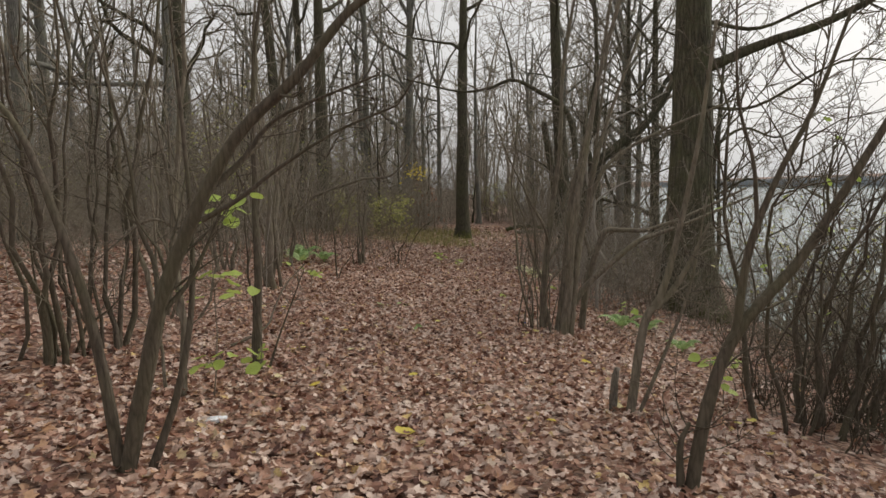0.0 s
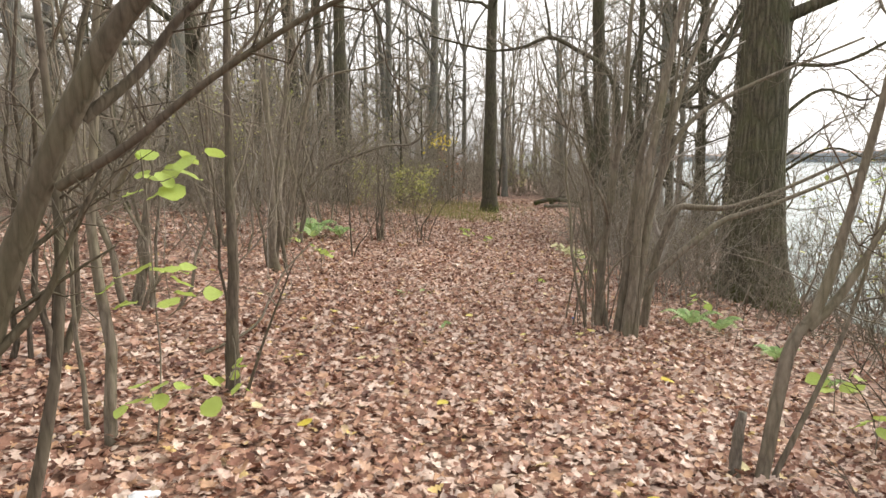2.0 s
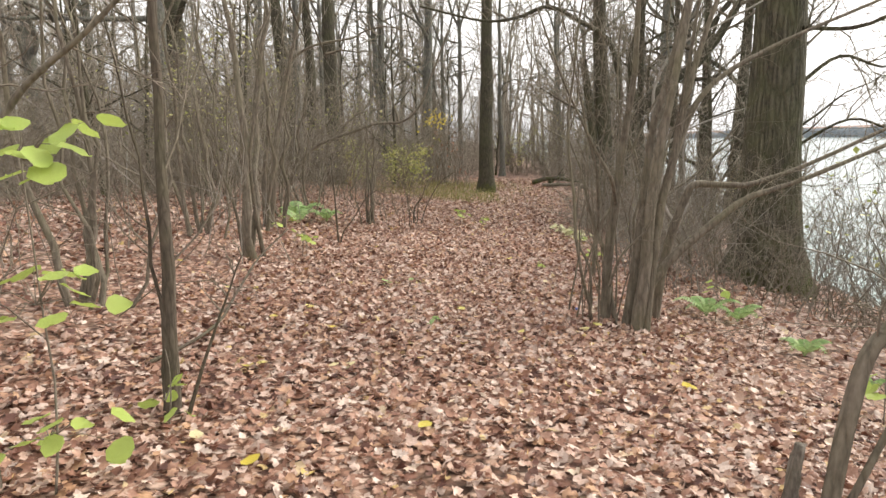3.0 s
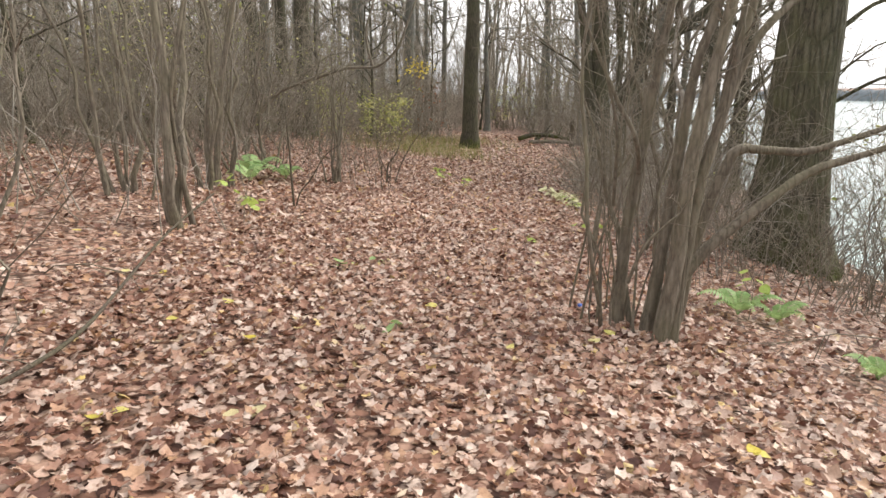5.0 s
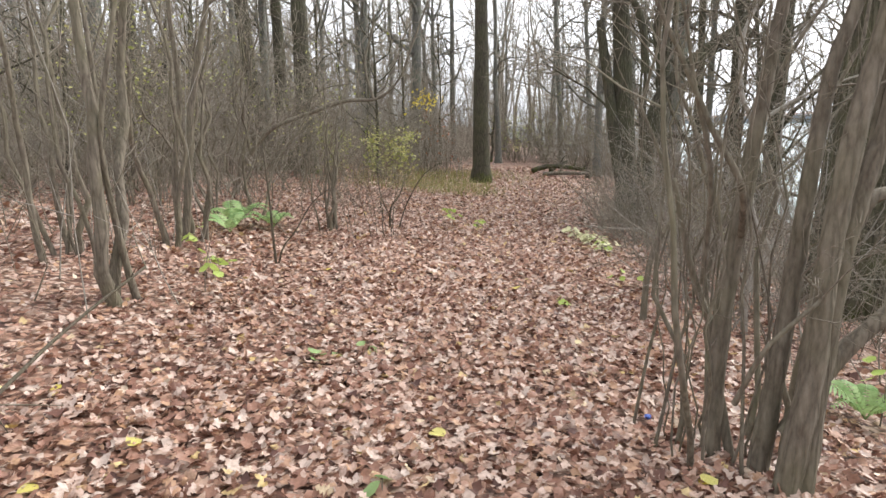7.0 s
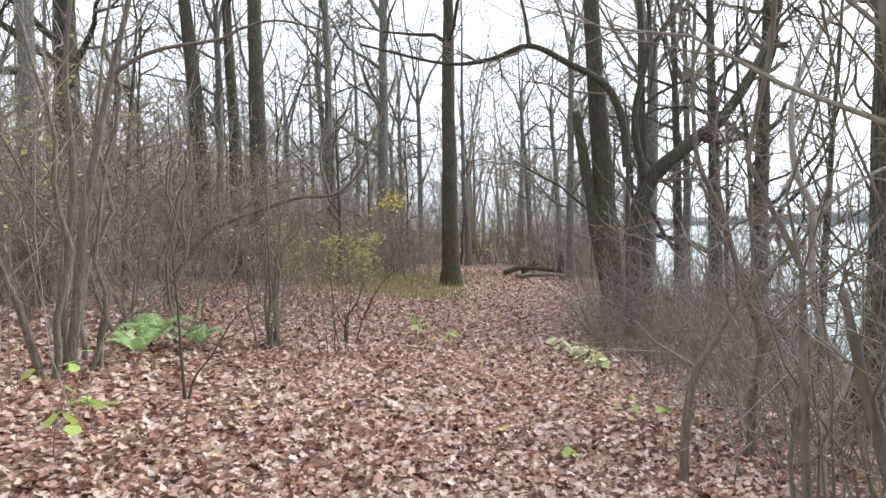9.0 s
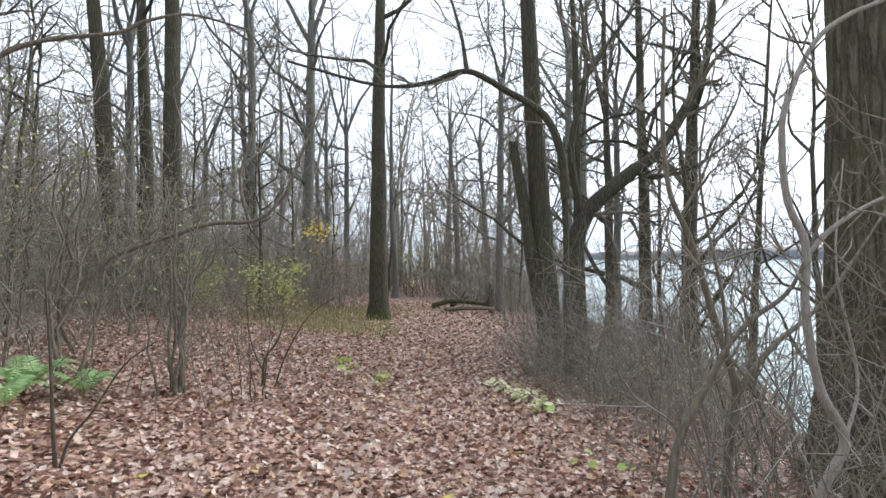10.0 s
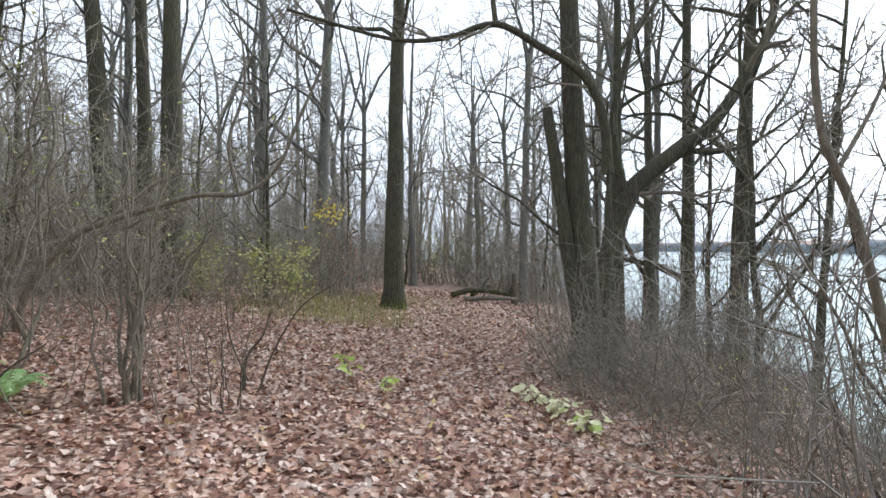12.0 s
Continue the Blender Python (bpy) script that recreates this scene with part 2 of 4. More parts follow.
def height(x, y):
    along = -0.041 * min(y, 13) - 0.017 * max(0, min(y, 30) - 13)
    if x < 0:
        u = -x
        across = 0.85 * math.tanh((0.075 * u + 0.014 * u * u) / 0.85)
    else:
        fade = 1 - 0.55 * ease((y - 15) / 9)
        across = -(0.07 * x + 0.016 * x * x) * fade if x < 20 else -7.8 * fade
    z = along + across
    if -30 < x < 30 and -10 < y < 70:
        z += 0.035 * noise.noise((x * 0.7, y * 0.7, 0)) + 0.10 * noise.noise((x * 0.17, y * 0.17, 3))
    s = shore(y)
    if x > s - 0.3:
        z = z + (-3.6 - z) * ease((x - s + 0.3) / 1.8)
        z = z + 14 * ease((x - 380) / 120)
    return z


def spaced(*runs):
    out = []
    for a, b, s in runs:
        k = max(1, round((b - a) / s))
        out += [a + (b - a) * i / k for i in range(k)]
    return out + [runs[-1][1]]


gx = spaced((-3000, -300, 450), (-300, -40, 26), (-40, -9, 1.5), (-9, 13, 0.24), (13, 30, 2), (30, 300, 30), (300, 560, 20), (560, 3000, 400))
gy = spaced((-3000, -300, 450), (-300, -20, 28), (-20, -1, 1.2), (-1, 30, 0.26), (30, 60, 1.0), (60, 300, 24), (300, 3000, 300))
gv = [(x, y, height(x, y)) for y in gy for x in gx]
w = len(gx)
gf = [(j * w + i, j * w + i + 1, (j + 1) * w + i + 1, (j + 1) * w + i) for j in range(len(gy) - 1) for i in range(w - 1)]
tagged(new("ground", mesh_of("ground", gv, gf, M_SOIL)), "woodland ground of brown leaf mould sloping to a lake", "ground", kind="structure")

wx = spaced((3, 30, 3), (30, 460, 43))
wy = spaced((-900, -30, 145), (-30, 60, 5), (60, 1500, 120))
wv = [(x, y, WATER) for y in wy for x in wx]
w = len(wx)
wf = [(j * w + i, j * w + i + 1, (j + 1) * w + i + 1, (j + 1) * w + i) for j in range(len(wy) - 1) for i in range(w - 1)]
tagged(new("water", mesh_of("water", wv, wf, M_WATER)), "pale rippled lake under a white sky", "water", kind="structure")


# ---- leaves ----
def leaf_outline(kind):
    """Half-lobed outlines of dry leaves, one unit long."""
    if kind == "oak":
        prof = [(0.0, 0.03), (0.14, 0.17), (0.22, 0.08), (0.36, 0.29), (0.45, 0.12), (0.60, 0.36), (0.68, 0.15), (0.83, 0.25), (0.90, 0.13), (1.0, 0.03)]
    elif kind == "maple":
        prof = [(0.0, 0.04), (0.06, 0.36), (0.20, 0.24), (0.40, 0.34), (0.52, 0.58), (0.57, 0.30), (0.66, 0.16), (0.80, 0.22), (0.85, 0.10), (1.0, 0.01)]
    elif kind == "round":
        prof = [(0.0, 0.03), (0.1, 0.34), (0.34, 0.48), (0.66, 0.38), (0.88, 0.18), (1.0, 0.03)]
    elif kind == "tiny":
        prof = [(0.0, 0.03), (0.45, 0.4), (1.0, 0.03)]
    elif kind == "scrap":
        prof = [(0.0, 0.05), (0.22, 0.40), (0.36, 0.17), (0.6, 0.36), (1.0, 0.03)]
    else:
        prof = [(0.0, 0.02), (0.15, 0.27), (0.4, 0.38), (0.75, 0.26), (1.0, 0.02)]
    return prof


def leaf_template(kind, curl, fold, rng):
    prof = leaf_outline(kind)
    v, f = [], []
    for t, h in prof:
        z0 = curl * (t - 0.45) ** 2 * 1.6
        e1, e2 = rng.uniform(-0.06, 0.06), rng.uniform(-0.06, 0.06)
        v += [(t - 0.5, 0, z0), (t - 0.5, h, z0 + fold * h + e1), (t - 0.5, -h, z0 + fold * h * 0.8 + e2)]
    for i in range(len(prof) - 1):
        a, b = i * 3, i * 3 + 3
        f += [(a, b, b + 1, a + 1), (a, a + 2, b + 2, b)]
    return np.array(v, float), np.array(f, int)


def scatter_mesh(name, templates, places, material):
    """Many small leaves in one mesh. places: rows of x, y, z, yaw, pitch, roll, size."""
    V, Fc, n0 = [], [], 0
    per = len(places) // len(templates) + 1
    for k, (tv, tf) in enumerate(templates):
        rows = np.array(places[k * per:(k + 1) * per], float)
        if len(rows) == 0:
            continue
        cy, sy = np.cos(rows[:, 3]), np.sin(rows[:, 3])
        cp, sp = np.cos(rows[:, 4]), np.sin(rows[:, 4])
        cr, sr = np.cos(rows[:, 5]), np.sin(rows[:, 5])
        R = np.empty((len(rows), 3, 3))
        R[:, 0, 0], R[:, 0, 1], R[:, 0, 2] = cy * cp, cy * sp * sr - sy * cr, cy * sp * cr + sy * sr
        R[:, 1, 0], R[:, 1, 1], R[:, 1, 2] = sy * cp, sy * sp * sr + cy * cr, sy * sp * cr - cy * sr
        R[:, 2, 0], R[:, 2, 1], R[:, 2, 2] = -sp, cp * sr, cp * cr
        pts = np.einsum("nij,vj->nvi", R, tv) * rows[:, None, 6:7] + rows[:, None, :3]
        V.append(pts.reshape(-1, 3))
        Fc.append((tf[None] + n0 + np.arange(len(rows))[:, None, None] * len(tv)).reshape(-1, 4))
        n0 += len(rows) * len(tv)
    V, Fc = np.concatenate(V), np.concatenate(Fc)
    me = bpy.data.meshes.new(name)
    me.vertices.add(len(V))
    me.vertices.foreach_set("co", V.ravel())
    me.loops.add(Fc.size)
    me.loops.foreach_set("vertex_index", Fc.ravel().astype(np.int32))
    me.polygons.add(len(Fc))
    me.polygons.foreach_set("loop_start", np.arange(0, Fc.size, 4, dtype=np.int32))
    me.polygons.foreach_set("use_smooth", np.ones(len(Fc), dtype=bool))
    me.materials.append(material)
    me.update(calc_edges=True)
    me.validate()
    return me


rng = random.Random(11)
LITTER = [leaf_template("oak", 0.4, 0.18, rng), leaf_template("maple", 0.35, 0.16, rng), leaf_template("maple", -0.4, -0.2, rng), leaf_template("scrap", 0.6, 0.3, rng), leaf_template("oak", -0.35, 0.12, rng), leaf_template("scrap", -0.5, -0.25, rng)]
FLECKS = [leaf_template("tiny", 0.6, 0.4, rng), leaf_template("tiny", -0.6, -0.3, rng)]
SCRAPS = [leaf_template("scrap", 0.5, 0.25, rng), leaf_template("scrap", -0.5, -0.28, rng), leaf_template("scrap", 0.7, 0.1, rng)]


def litter(name, x0, x1, y0, y1, per_m2, size, label, kinds=None):
    rows = []
    for _ in range(int((x1 - x0) * (y1 - y0) * per_m2)):
        x, y = rng.uniform(x0, x1), rng.uniform(y0, y1)
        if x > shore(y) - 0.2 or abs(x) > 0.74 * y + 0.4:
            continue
        rows.append((x, y, height(x, y) + rng.uniform(0.006, 0.04), rng.uniform(0, 6.283), rng.gauss(0, 0.36), rng.gauss(0, 0.36), size * rng.uniform(0.55, 1.3)))
    tagged(new(name, scatter_mesh(name, kinds or LITTER, rows, M_LITTER)), label, "leaf litter", kind="stuff")


PATH_LEAVES = "russet and tan fallen oak and maple leaves covering the path"
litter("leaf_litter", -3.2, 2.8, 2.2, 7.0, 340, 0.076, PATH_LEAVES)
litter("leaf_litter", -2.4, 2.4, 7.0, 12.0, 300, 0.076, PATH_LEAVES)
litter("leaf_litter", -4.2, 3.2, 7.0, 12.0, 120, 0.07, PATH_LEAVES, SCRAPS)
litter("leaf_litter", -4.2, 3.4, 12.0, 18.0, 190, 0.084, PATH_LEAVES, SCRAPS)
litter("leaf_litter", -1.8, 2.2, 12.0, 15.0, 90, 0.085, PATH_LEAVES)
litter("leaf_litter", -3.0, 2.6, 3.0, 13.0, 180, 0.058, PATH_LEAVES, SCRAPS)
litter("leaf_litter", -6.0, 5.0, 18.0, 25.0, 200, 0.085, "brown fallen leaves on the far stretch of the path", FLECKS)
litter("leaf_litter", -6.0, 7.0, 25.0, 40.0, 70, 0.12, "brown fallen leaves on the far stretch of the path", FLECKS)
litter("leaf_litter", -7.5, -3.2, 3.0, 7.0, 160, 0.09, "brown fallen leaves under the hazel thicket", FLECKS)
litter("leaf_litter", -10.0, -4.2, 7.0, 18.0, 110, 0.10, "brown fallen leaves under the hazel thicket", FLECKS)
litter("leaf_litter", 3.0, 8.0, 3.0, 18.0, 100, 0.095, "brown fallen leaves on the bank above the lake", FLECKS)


# ---- trees ----
def make_tree(seed, at, radius, tall, lean=(0, 0), limbs=9, first=0.35, material=None, label="tall bare tree with dark furrowed bark", flare=1.5, twig=0.011, crook=0.02, fine=2, extra=(), sprays=9, fork=0.0, twig_material=None):
    rg = random.Random(seed)
    material = material or M_BARK
    tree = thing("tree", at, label, "tree")
    full, tall = tall, tall * (fork or 1.0)
    steps = 22
    line, p = [], Vector((0, 0, -0.25))
    wob = Vector((0, 0, 0))
    for i in range(steps + 1):
        t = i / steps
        wob += Vector((rg.gauss(0, crook), rg.gauss(0, crook), 0)) * (tall / steps)
        line.append(Vector((lean[0] * t * tall, lean[1] * t * tall, -0.25 + t * (tall + 0.25))) + wob)
    radii = [radius * ((1 - (0.4 if fork else 0.82) * (i / steps) ** 0.9) + (flare - 1) * math.exp(-max(0, line[i].z) / (radius * 1.5))) for i in range(steps + 1)]
    low = [line[0].lerp(line[1], k / 4) for k in range(4)]
    rlow = [radius * (1 + (flare - 1) * math.exp(-max(0, q.z) / (radius * 1.5))) for q in low]
    tb = Tubes()
    tb.add(low + line[1:], rlow + radii[1:], 14, 0.06, rg)
    part("trunk", tb.mesh("trunk", material), tree)
    tw = Tubes()
    for k in range(4 if fork else 0):
        a = k * 1.6 + rg.uniform(-0.5, 0.5)
        q = line[-1] if k % 2 else line[-3]
        ln = (full - tall) * rg.uniform(0.75, 1.1)
        sub = wander(rg, q, (0.5 * math.cos(a), 0.5 * math.sin(a), 1.0), ln, 10, 0.11, 0.05)
        r = radii[-1] * rg.uniform(0.5, 0.8)
        lb = Tubes()
        lb.add(sub, [r * (1 - 0.85 * j / 10) for j in range(11)], 7, 0.05, rg)
        part("limb", lb.mesh("limb", material), tree)
        offshoots(rg, tw, sub, sprays + 4, ln * 0.42, max(twig * 1.6, r * 0.4), fine, 0.1, 0.85, 0.05, 4, None, 0.25, twig * 0.62)
    for k in range(limbs):
        t = first + (0.97 - first) * (k + rg.random()) / limbs
        i = min(int(t * steps), steps - 1)
        a = rg.uniform(0, 6.283)
        way = Vector((math.cos(a), math.sin(a), rg.uniform(0.3, 1.1)))
        ln = (full * 0.2 if fork else tall * 0.36 * (1.25 - t)) * rg.uniform(0.8, 1.3)
        r = max(0.03, radii[i] * rg.uniform(0.3, 0.55))
        sub = wander(rg, line[i], way, ln, 8, 0.2, 0.05)
        lb = Tubes()
        lb.add(sub, [r * (1 - 0.8 * q / 8) for q in range(9)], 6, 0.05, rg)
        part("limb", lb.mesh("limb", material), tree)
        offshoots(rg, tw, sub, sprays, ln * 0.5, max(twig * 1.6, r * 0.36), fine, 0.12, 0.85, 0.04, 4, None, 0.23, twig * 0.62)
    for bends, r, *blunt in extra:
        sub = spline(bends, 5)
        lb = Tubes()
        lb.add(sub, [r * (1 - (blunt[0] if blunt else 0.75) * q / (len(sub) - 1)) for q in range(len(sub))], 7, 0.14 if blunt else 0.06, rg)
        part("limb", lb.mesh("limb", material), tree)
        if blunt:
            continue
        offshoots(rg, tw, sub, sprays + 4, 1.6, max(twig * 1.3, r * 0.3), 2, 0.2, 0.8, 0.03, 4, None, 0.25, twig * 0.5)
    tagged(part("branchwork", tw.mesh("branchwork", twig_material or M_TWIG), tree), kind="stuff")
    return tree


def on(x, y, dz=0.0):
    return (x, y, height(x, y) + dz)


ctree = make_tree(1, on(0.62, 30.0), 0.33, 19, (0.015, 0.0), 9, 0.42, label="tall straight oak trunk beside the bend of the path", flare=1.35)
make_tree(2, on(-5.25, 27.0), 0.33, 18, (0.012, 0), 8, 0.5, label="dark upright oak in a close group of three")
make_tree(3, on(-6.1, 27.7), 0.24, 17, (-0.01, 0), 7, 0.5, label="slim dark oak in a close group of three")
make_tree(4, on(-6.7, 27.2), 0.30, 18, (-0.08, 0), 8, 0.45, label="dark oak leaning outwards from a group of three")
make_tree(5, on(5.2, 14.0), 0.52, 20, (0.0, 0.0), 9, 0.42, M_OAK, "huge old oak with deep furrowed bark and mossy root flare", 1.65, 0.012, 0.0012, 2, sprays=11,
          extra=[(((0.2, -0.2, 5.2), (1.2, -0.6, 5.6), (2.2, -1.2, 5.9), (3.2, -2.0, 6.5), (4.6, -3.0, 7.6)), 0.12), (((0.3, 0, 2.4), (1.0, -0.5, 2.9), (1.5, -1.3, 2.7), (2.5, -2.0, 3.3)), 0.03),
                 (((0.3, 0.1, 3.4), (1.2, 0.3, 4.0), (2.0, 0.1, 3.8), (3.3, 0.4, 4.7)), 0.04), (((0.2, -0.3, 4.4), (0.8, -1.2, 4.3), (1.7, -2.4, 4.9), (2.3, -3.6, 4.6)), 0.04),
                 (((0.3, 0, 6.2), (1.3, -0.2, 6.0), (2.5, -0.9, 6.4), (3.8, -1.0, 5.9)), 0.05), (((0.2, -0.3, 7.0), (1.0, -1.5, 7.4), (2.4, -2.4, 7.2)), 0.05), (((-0.2, -0.2, 6.6), (-1.0, -1.2, 7.4), (-1.6, -2.4, 8.6)), 0.05)])
make_tree(15, on(-11.6, 28.3), 0.55, 18, (0.0, 0.0), 9, 0.3, label="broad dark old tree deep in the thicket", flare=1.4)
make_tree(6, on(3.78, 20.6), 0.26, 15, (-0.05, 0.0), 7, 0.5, M_BARK, "bank-side tree with a broken stub low on its trunk", 1.4,
          extra=[(((-0.1, -0.08, 0.5), (-0.34, -0.12, 1.67), (-0.55, -0.12, 3.13), (-0.77, -0.12, 4.54)), 0.15, 0.35)])
make_tree(12, on(3.9, 19.9), 0.10, 4.6, (-0.01, 0.0), 0, 0.5, M_BARK, "slender bent tree arching over the path", 1.3,
          extra=[(((-0.02, 0, 3.4), (-0.1, 0, 4.3), (-0.42, 0, 5.0), (-1.15, 0, 5.45), (-1.9, 0, 5.8), (-2.7, 0, 5.55), (-3.6, 0, 5.5), (-5.2, 0, 5.9)), 0.095), (((-1.9, 0, 5.8), (-2.0, 0.1, 6.6), (-2.3, 0.3, 7.8)), 0.05)])
make_tree(7, on(4.35, 21.2), 0.23, 2.6, (0.03, 0.0), 0, 0.4, label="old bank-side tree leaning out over the water",
          extra=[(((0.05, 0, 1.9), (0.15, 0, 2.55), (0.5, 0, 3.3), (1.36, 0, 4.03), (2.02, 0, 4.52), (2.8, 0, 5.66), (3.28, 0, 6.9), (3.7, 0.2, 10.5)), 0.22), (((1.4, 0, 4.2), (1.9, 0.1, 4.0), (2.9, 0.2, 4.2), (4.2, 0.3, 5.0)), 0.07),
                 (((0.3, 0, 3.2), (0.1, 0, 4.6), (0.5, 0.1, 6.4), (0.3, 0.2, 9.0)), 0.10)])
make_tree(13, on(5.3, 23.0), 0.14, 13, (-0.02, 0.0), 7, 0.25)
make_tree(8, on(7.0, 25.5), 0.16, 13, (0.01, 0.02), 11, 0.15)
make_tree(9, on(8.1, 25.6), 0.22, 14, (0.0, 0.0), 12, 0.15)
make_tree(10, on(8.6, 24.2), 0.25, 14, (0.04, 0.0), 12, 0.15)
make_tree(14, on(8.3, 21.0), 0.10, 9, (0.05, -0.05), 14, 0.1, label="small many-branched tree on the bank")


# ---- shrubs of many stems ----
def shrub_thing(seed, at, stems, label, group="", material=None, twigs=8, twig_len=0.7, twig_r=0.006, fine=1, name="shrub", leaves=None, leaf_n=0, leaf_size=0.05, twig_material=None, arms=(), crook=0.015, bare=0.22, least=0.003):
    """stems: rows of (x, y) at the ground, (x, y) of lean per metre, height, radius, bow."""
    rg = random.Random(seed)
    sh = thing(name, at, label, "shrub", group)
    tips = []
    for (bx, by), (lx, ly), tall, r, bow in stems:
        line = []
        n = 12
        ph, wx_, wy_ = rg.uniform(0, 6), 0.0, 0.0
        for i in range(n + 1):
            t = i / n
            wx_ += rg.gauss(0, crook) * tall
            wy_ += rg.gauss(0, crook) * tall
            line.append(Vector((bx + lx * tall * t + bow * tall * (t * t - t) * (1 if lx >= 0 else -1) + wx_, by + ly * tall * t + wy_, -0.12 + (tall + 0.12) * t)))
        tb = Tubes()
        tb.add(line, [r * (0.2 * math.exp(-8 * i / n) + 1 - 0.72 * i / n) for i in range(n + 1)], 9 if r > 0.03 else 6, 0.07, rg)
        st = part("stem", tb.mesh("stem", material or M_STEM), sh)
        tw = Tubes()
        offshoots(rg, tw, line, twigs, twig_len * min(1.3, tall / 2.5), min(twig_r * 1.5, r * 0.45), fine, bare, 0.75, 0.10, 4, tips, 0.23, least)
        tagged(part("branchwork", tw.mesh("branchwork", twig_material or M_TWIG), st), kind="stuff")
    for bends, r in arms:
        line = spline(bends, 6)
        n = len(line) - 1
        tb = Tubes()
        tb.add(line, [r * (1.1 - 0.7 * i / n) for i in range(n + 1)], 9, 0.1, rg)
        st = part("limb", tb.mesh("limb", material or M_STEM), sh)
        tw = Tubes()
        offshoots(rg, tw, line, twigs, twig_len * 1.2, max(0.004, r * 0.15), 1, 0.45, 0.6, 0.08, 4, tips, 0.33)
        tagged(part("branchwork", tw.mesh("branchwork", twig_material or M_TWIG), st), kind="stuff")
    if leaves and tips:
        rows = []
        for _ in range(leaf_n):
            q = rg.choice(tips)
            rows.append((q.x + rg.gauss(0, 0.12), q.y + rg.gauss(0, 0.12), q.z + rg.gauss(0, 0.1), rg.uniform(0, 6.28), rg.gauss(0, 0.5), rg.gauss(0, 0.5), leaf_size * rg.uniform(0.6, 1.2)))
        tagged(part("foliage", scatter_mesh("foliage", [leaf_template("tiny" if leaf_n > 100 else "round", 0.3, 0.2, rg)], rows, leaves), sh), kind="stuff")
    return sh


def fan(seed, n, spread, lean, tall, radius, tilt=(0, 0)):
    rg = random.Random(seed)
    rows = []
    for _ in range(n):
        a, q = rg.uniform(0, 6.283), rg.random() ** 0.6
        rows.append(((spread * q * math.cos(a), spread * q * math.sin(a)), (lean * q * math.cos(a) + tilt[0], lean * q * math.sin(a) + tilt[1]), tall * rg.uniform(0.6, 1.1), radius * rg.uniform(0.35, 1.1), rg.uniform(-0.16, 0.26)))
    return rows


# the big hazel beside the path
rh = random.Random(210)
hazel = [((rh.uniform(-0.52, 0.02), rh.uniform(0.0, 0.75)), (rh.gauss(-0.03, 0.07), rh.gauss(0, 0.06)), rh.uniform(1.5, 3.6), rh.uniform(0.005, 0.010), rh.uniform(-0.1, 0.15)) for _ in range(15)]
hazel += [((-0.28, 0.1), (0.02, 0.03), 4.2, 0.016, 0.1), ((-0.05, 0.4), (0.1, 0.08), 4.3, 0.018, 0.1), ((-0.36, 0.3), (-0.04, 0.03), 3.8, 0.014, 0.05), ((0.18, 0.3), (0.24, 0.1), 3.8, 0.018, 0.12)]
hazel_limbs = [
    (((0.02, -0.12, -0.12), (0.09, -0.15, 0.53), (0.12, -0.15, 1.09), (0.17, -0.15, 1.58), (0.24, -0.15, 2.0), (0.31, -0.15, 2.4), (0.5, -0.1, 3.4), (0.85, 0, 4.6)), 0.058),
    (((0.11, -0.12, -0.12), (0.17, -0.1, 0.6), (0.24, -0.08, 1.2), (0.35, -0.06, 1.65), (0.43, -0.05, 2.1), (0.62, 0, 2.8), (1.05, 0.1, 3.9)), 0.046),
    (((0.14, -0.04, -0.12), (0.21, -0.03, 0.65), (0.28, 0, 1.23), (0.36, 0, 1.66), (0.40, 0.02, 2.0), (0.5, 0.05, 2.6), (0.66, 0.1, 3.9)), 0.032),
    (((-0.02, 0.08, -0.12), (0.06, 0.1, 0.5), (0.11, 0.1, 1.05), (0.15, 0.1, 1.53), (0.20, 0.1, 1.96), (0.32, 0.1, 2.4), (0.55, 0.15, 3.4), (0.7, 0.2, 4.4)), 0.048),
    (((-0.18, 0.25, -0.12), (-0.16, 0.25, 0.7), (-0.10, 0.25, 1.28), (-0.05, 0.25, 1.72), (0.0, 0.25, 2.1), (0.05, 0.25, 2.5), (0.1, 0.3, 3.5), (0.28, 0.3, 4.6)), 0.046),
    (((0.10, 0.05, 0.22), (0.36, 0.1, 0.61), (0.7, 0.1, 0.93), (1.06, 0.1, 1.22), (1.33, 0.1, 1.32), (1.7, 0.1, 1.45), (2.6, 0.2, 1.8)), 0.042),
    (((0.40, 0.6, -0.2), (0.50, 0.6, 0.6), (0.68, 0.6, 1.2), (0.78, 0.6, 1.34), (1.0, 0.6, 1.34), (1.27, 0.6, 1.33), (1.48, 0.6, 1.38), (1.9, 0.6, 1.53), (2.7, 0.6, 1.9)), 0.046),
    (((-0.11, 0.2, 1.2), (-0.21, 0, 1.46), (-0.36, 0, 1.73), (-0.5, 0, 2.02), (-0.67, 0, 2.38), (-0.9, 0, 3.0)), 0.017),
    (((-0.27, 0.25, 0.95), (-0.33, 0.05, 1.5), (-0.44, 0, 1.9), (-0.52, 0, 2.3), (-0.72, 0, 3.1)), 0.013),
    (((-0.06, 0.2, -0.12), (-0.16, 0.28, 0.44), (-0.19, 0.3, 0.7), (-0.28, 0.3, 0.92), (-0.36, 0.3, 1.2), (-0.42, 0.3, 1.48)), 0.027),
    (((-0.22, -0.1, 0.45), (-0.15, -0.2, 0.74), (-0.02, -0.22, 0.90), (0.07, -0.22, 1.0), (-0.02, -0.22, 1.1)), 0.013),
    (((0.33, -0.06, 1.6), (0.6, 0.0, 2.2), (1.2, 0.1, 2.6), (2.4, 0.1, 3.1)), 0.03)]
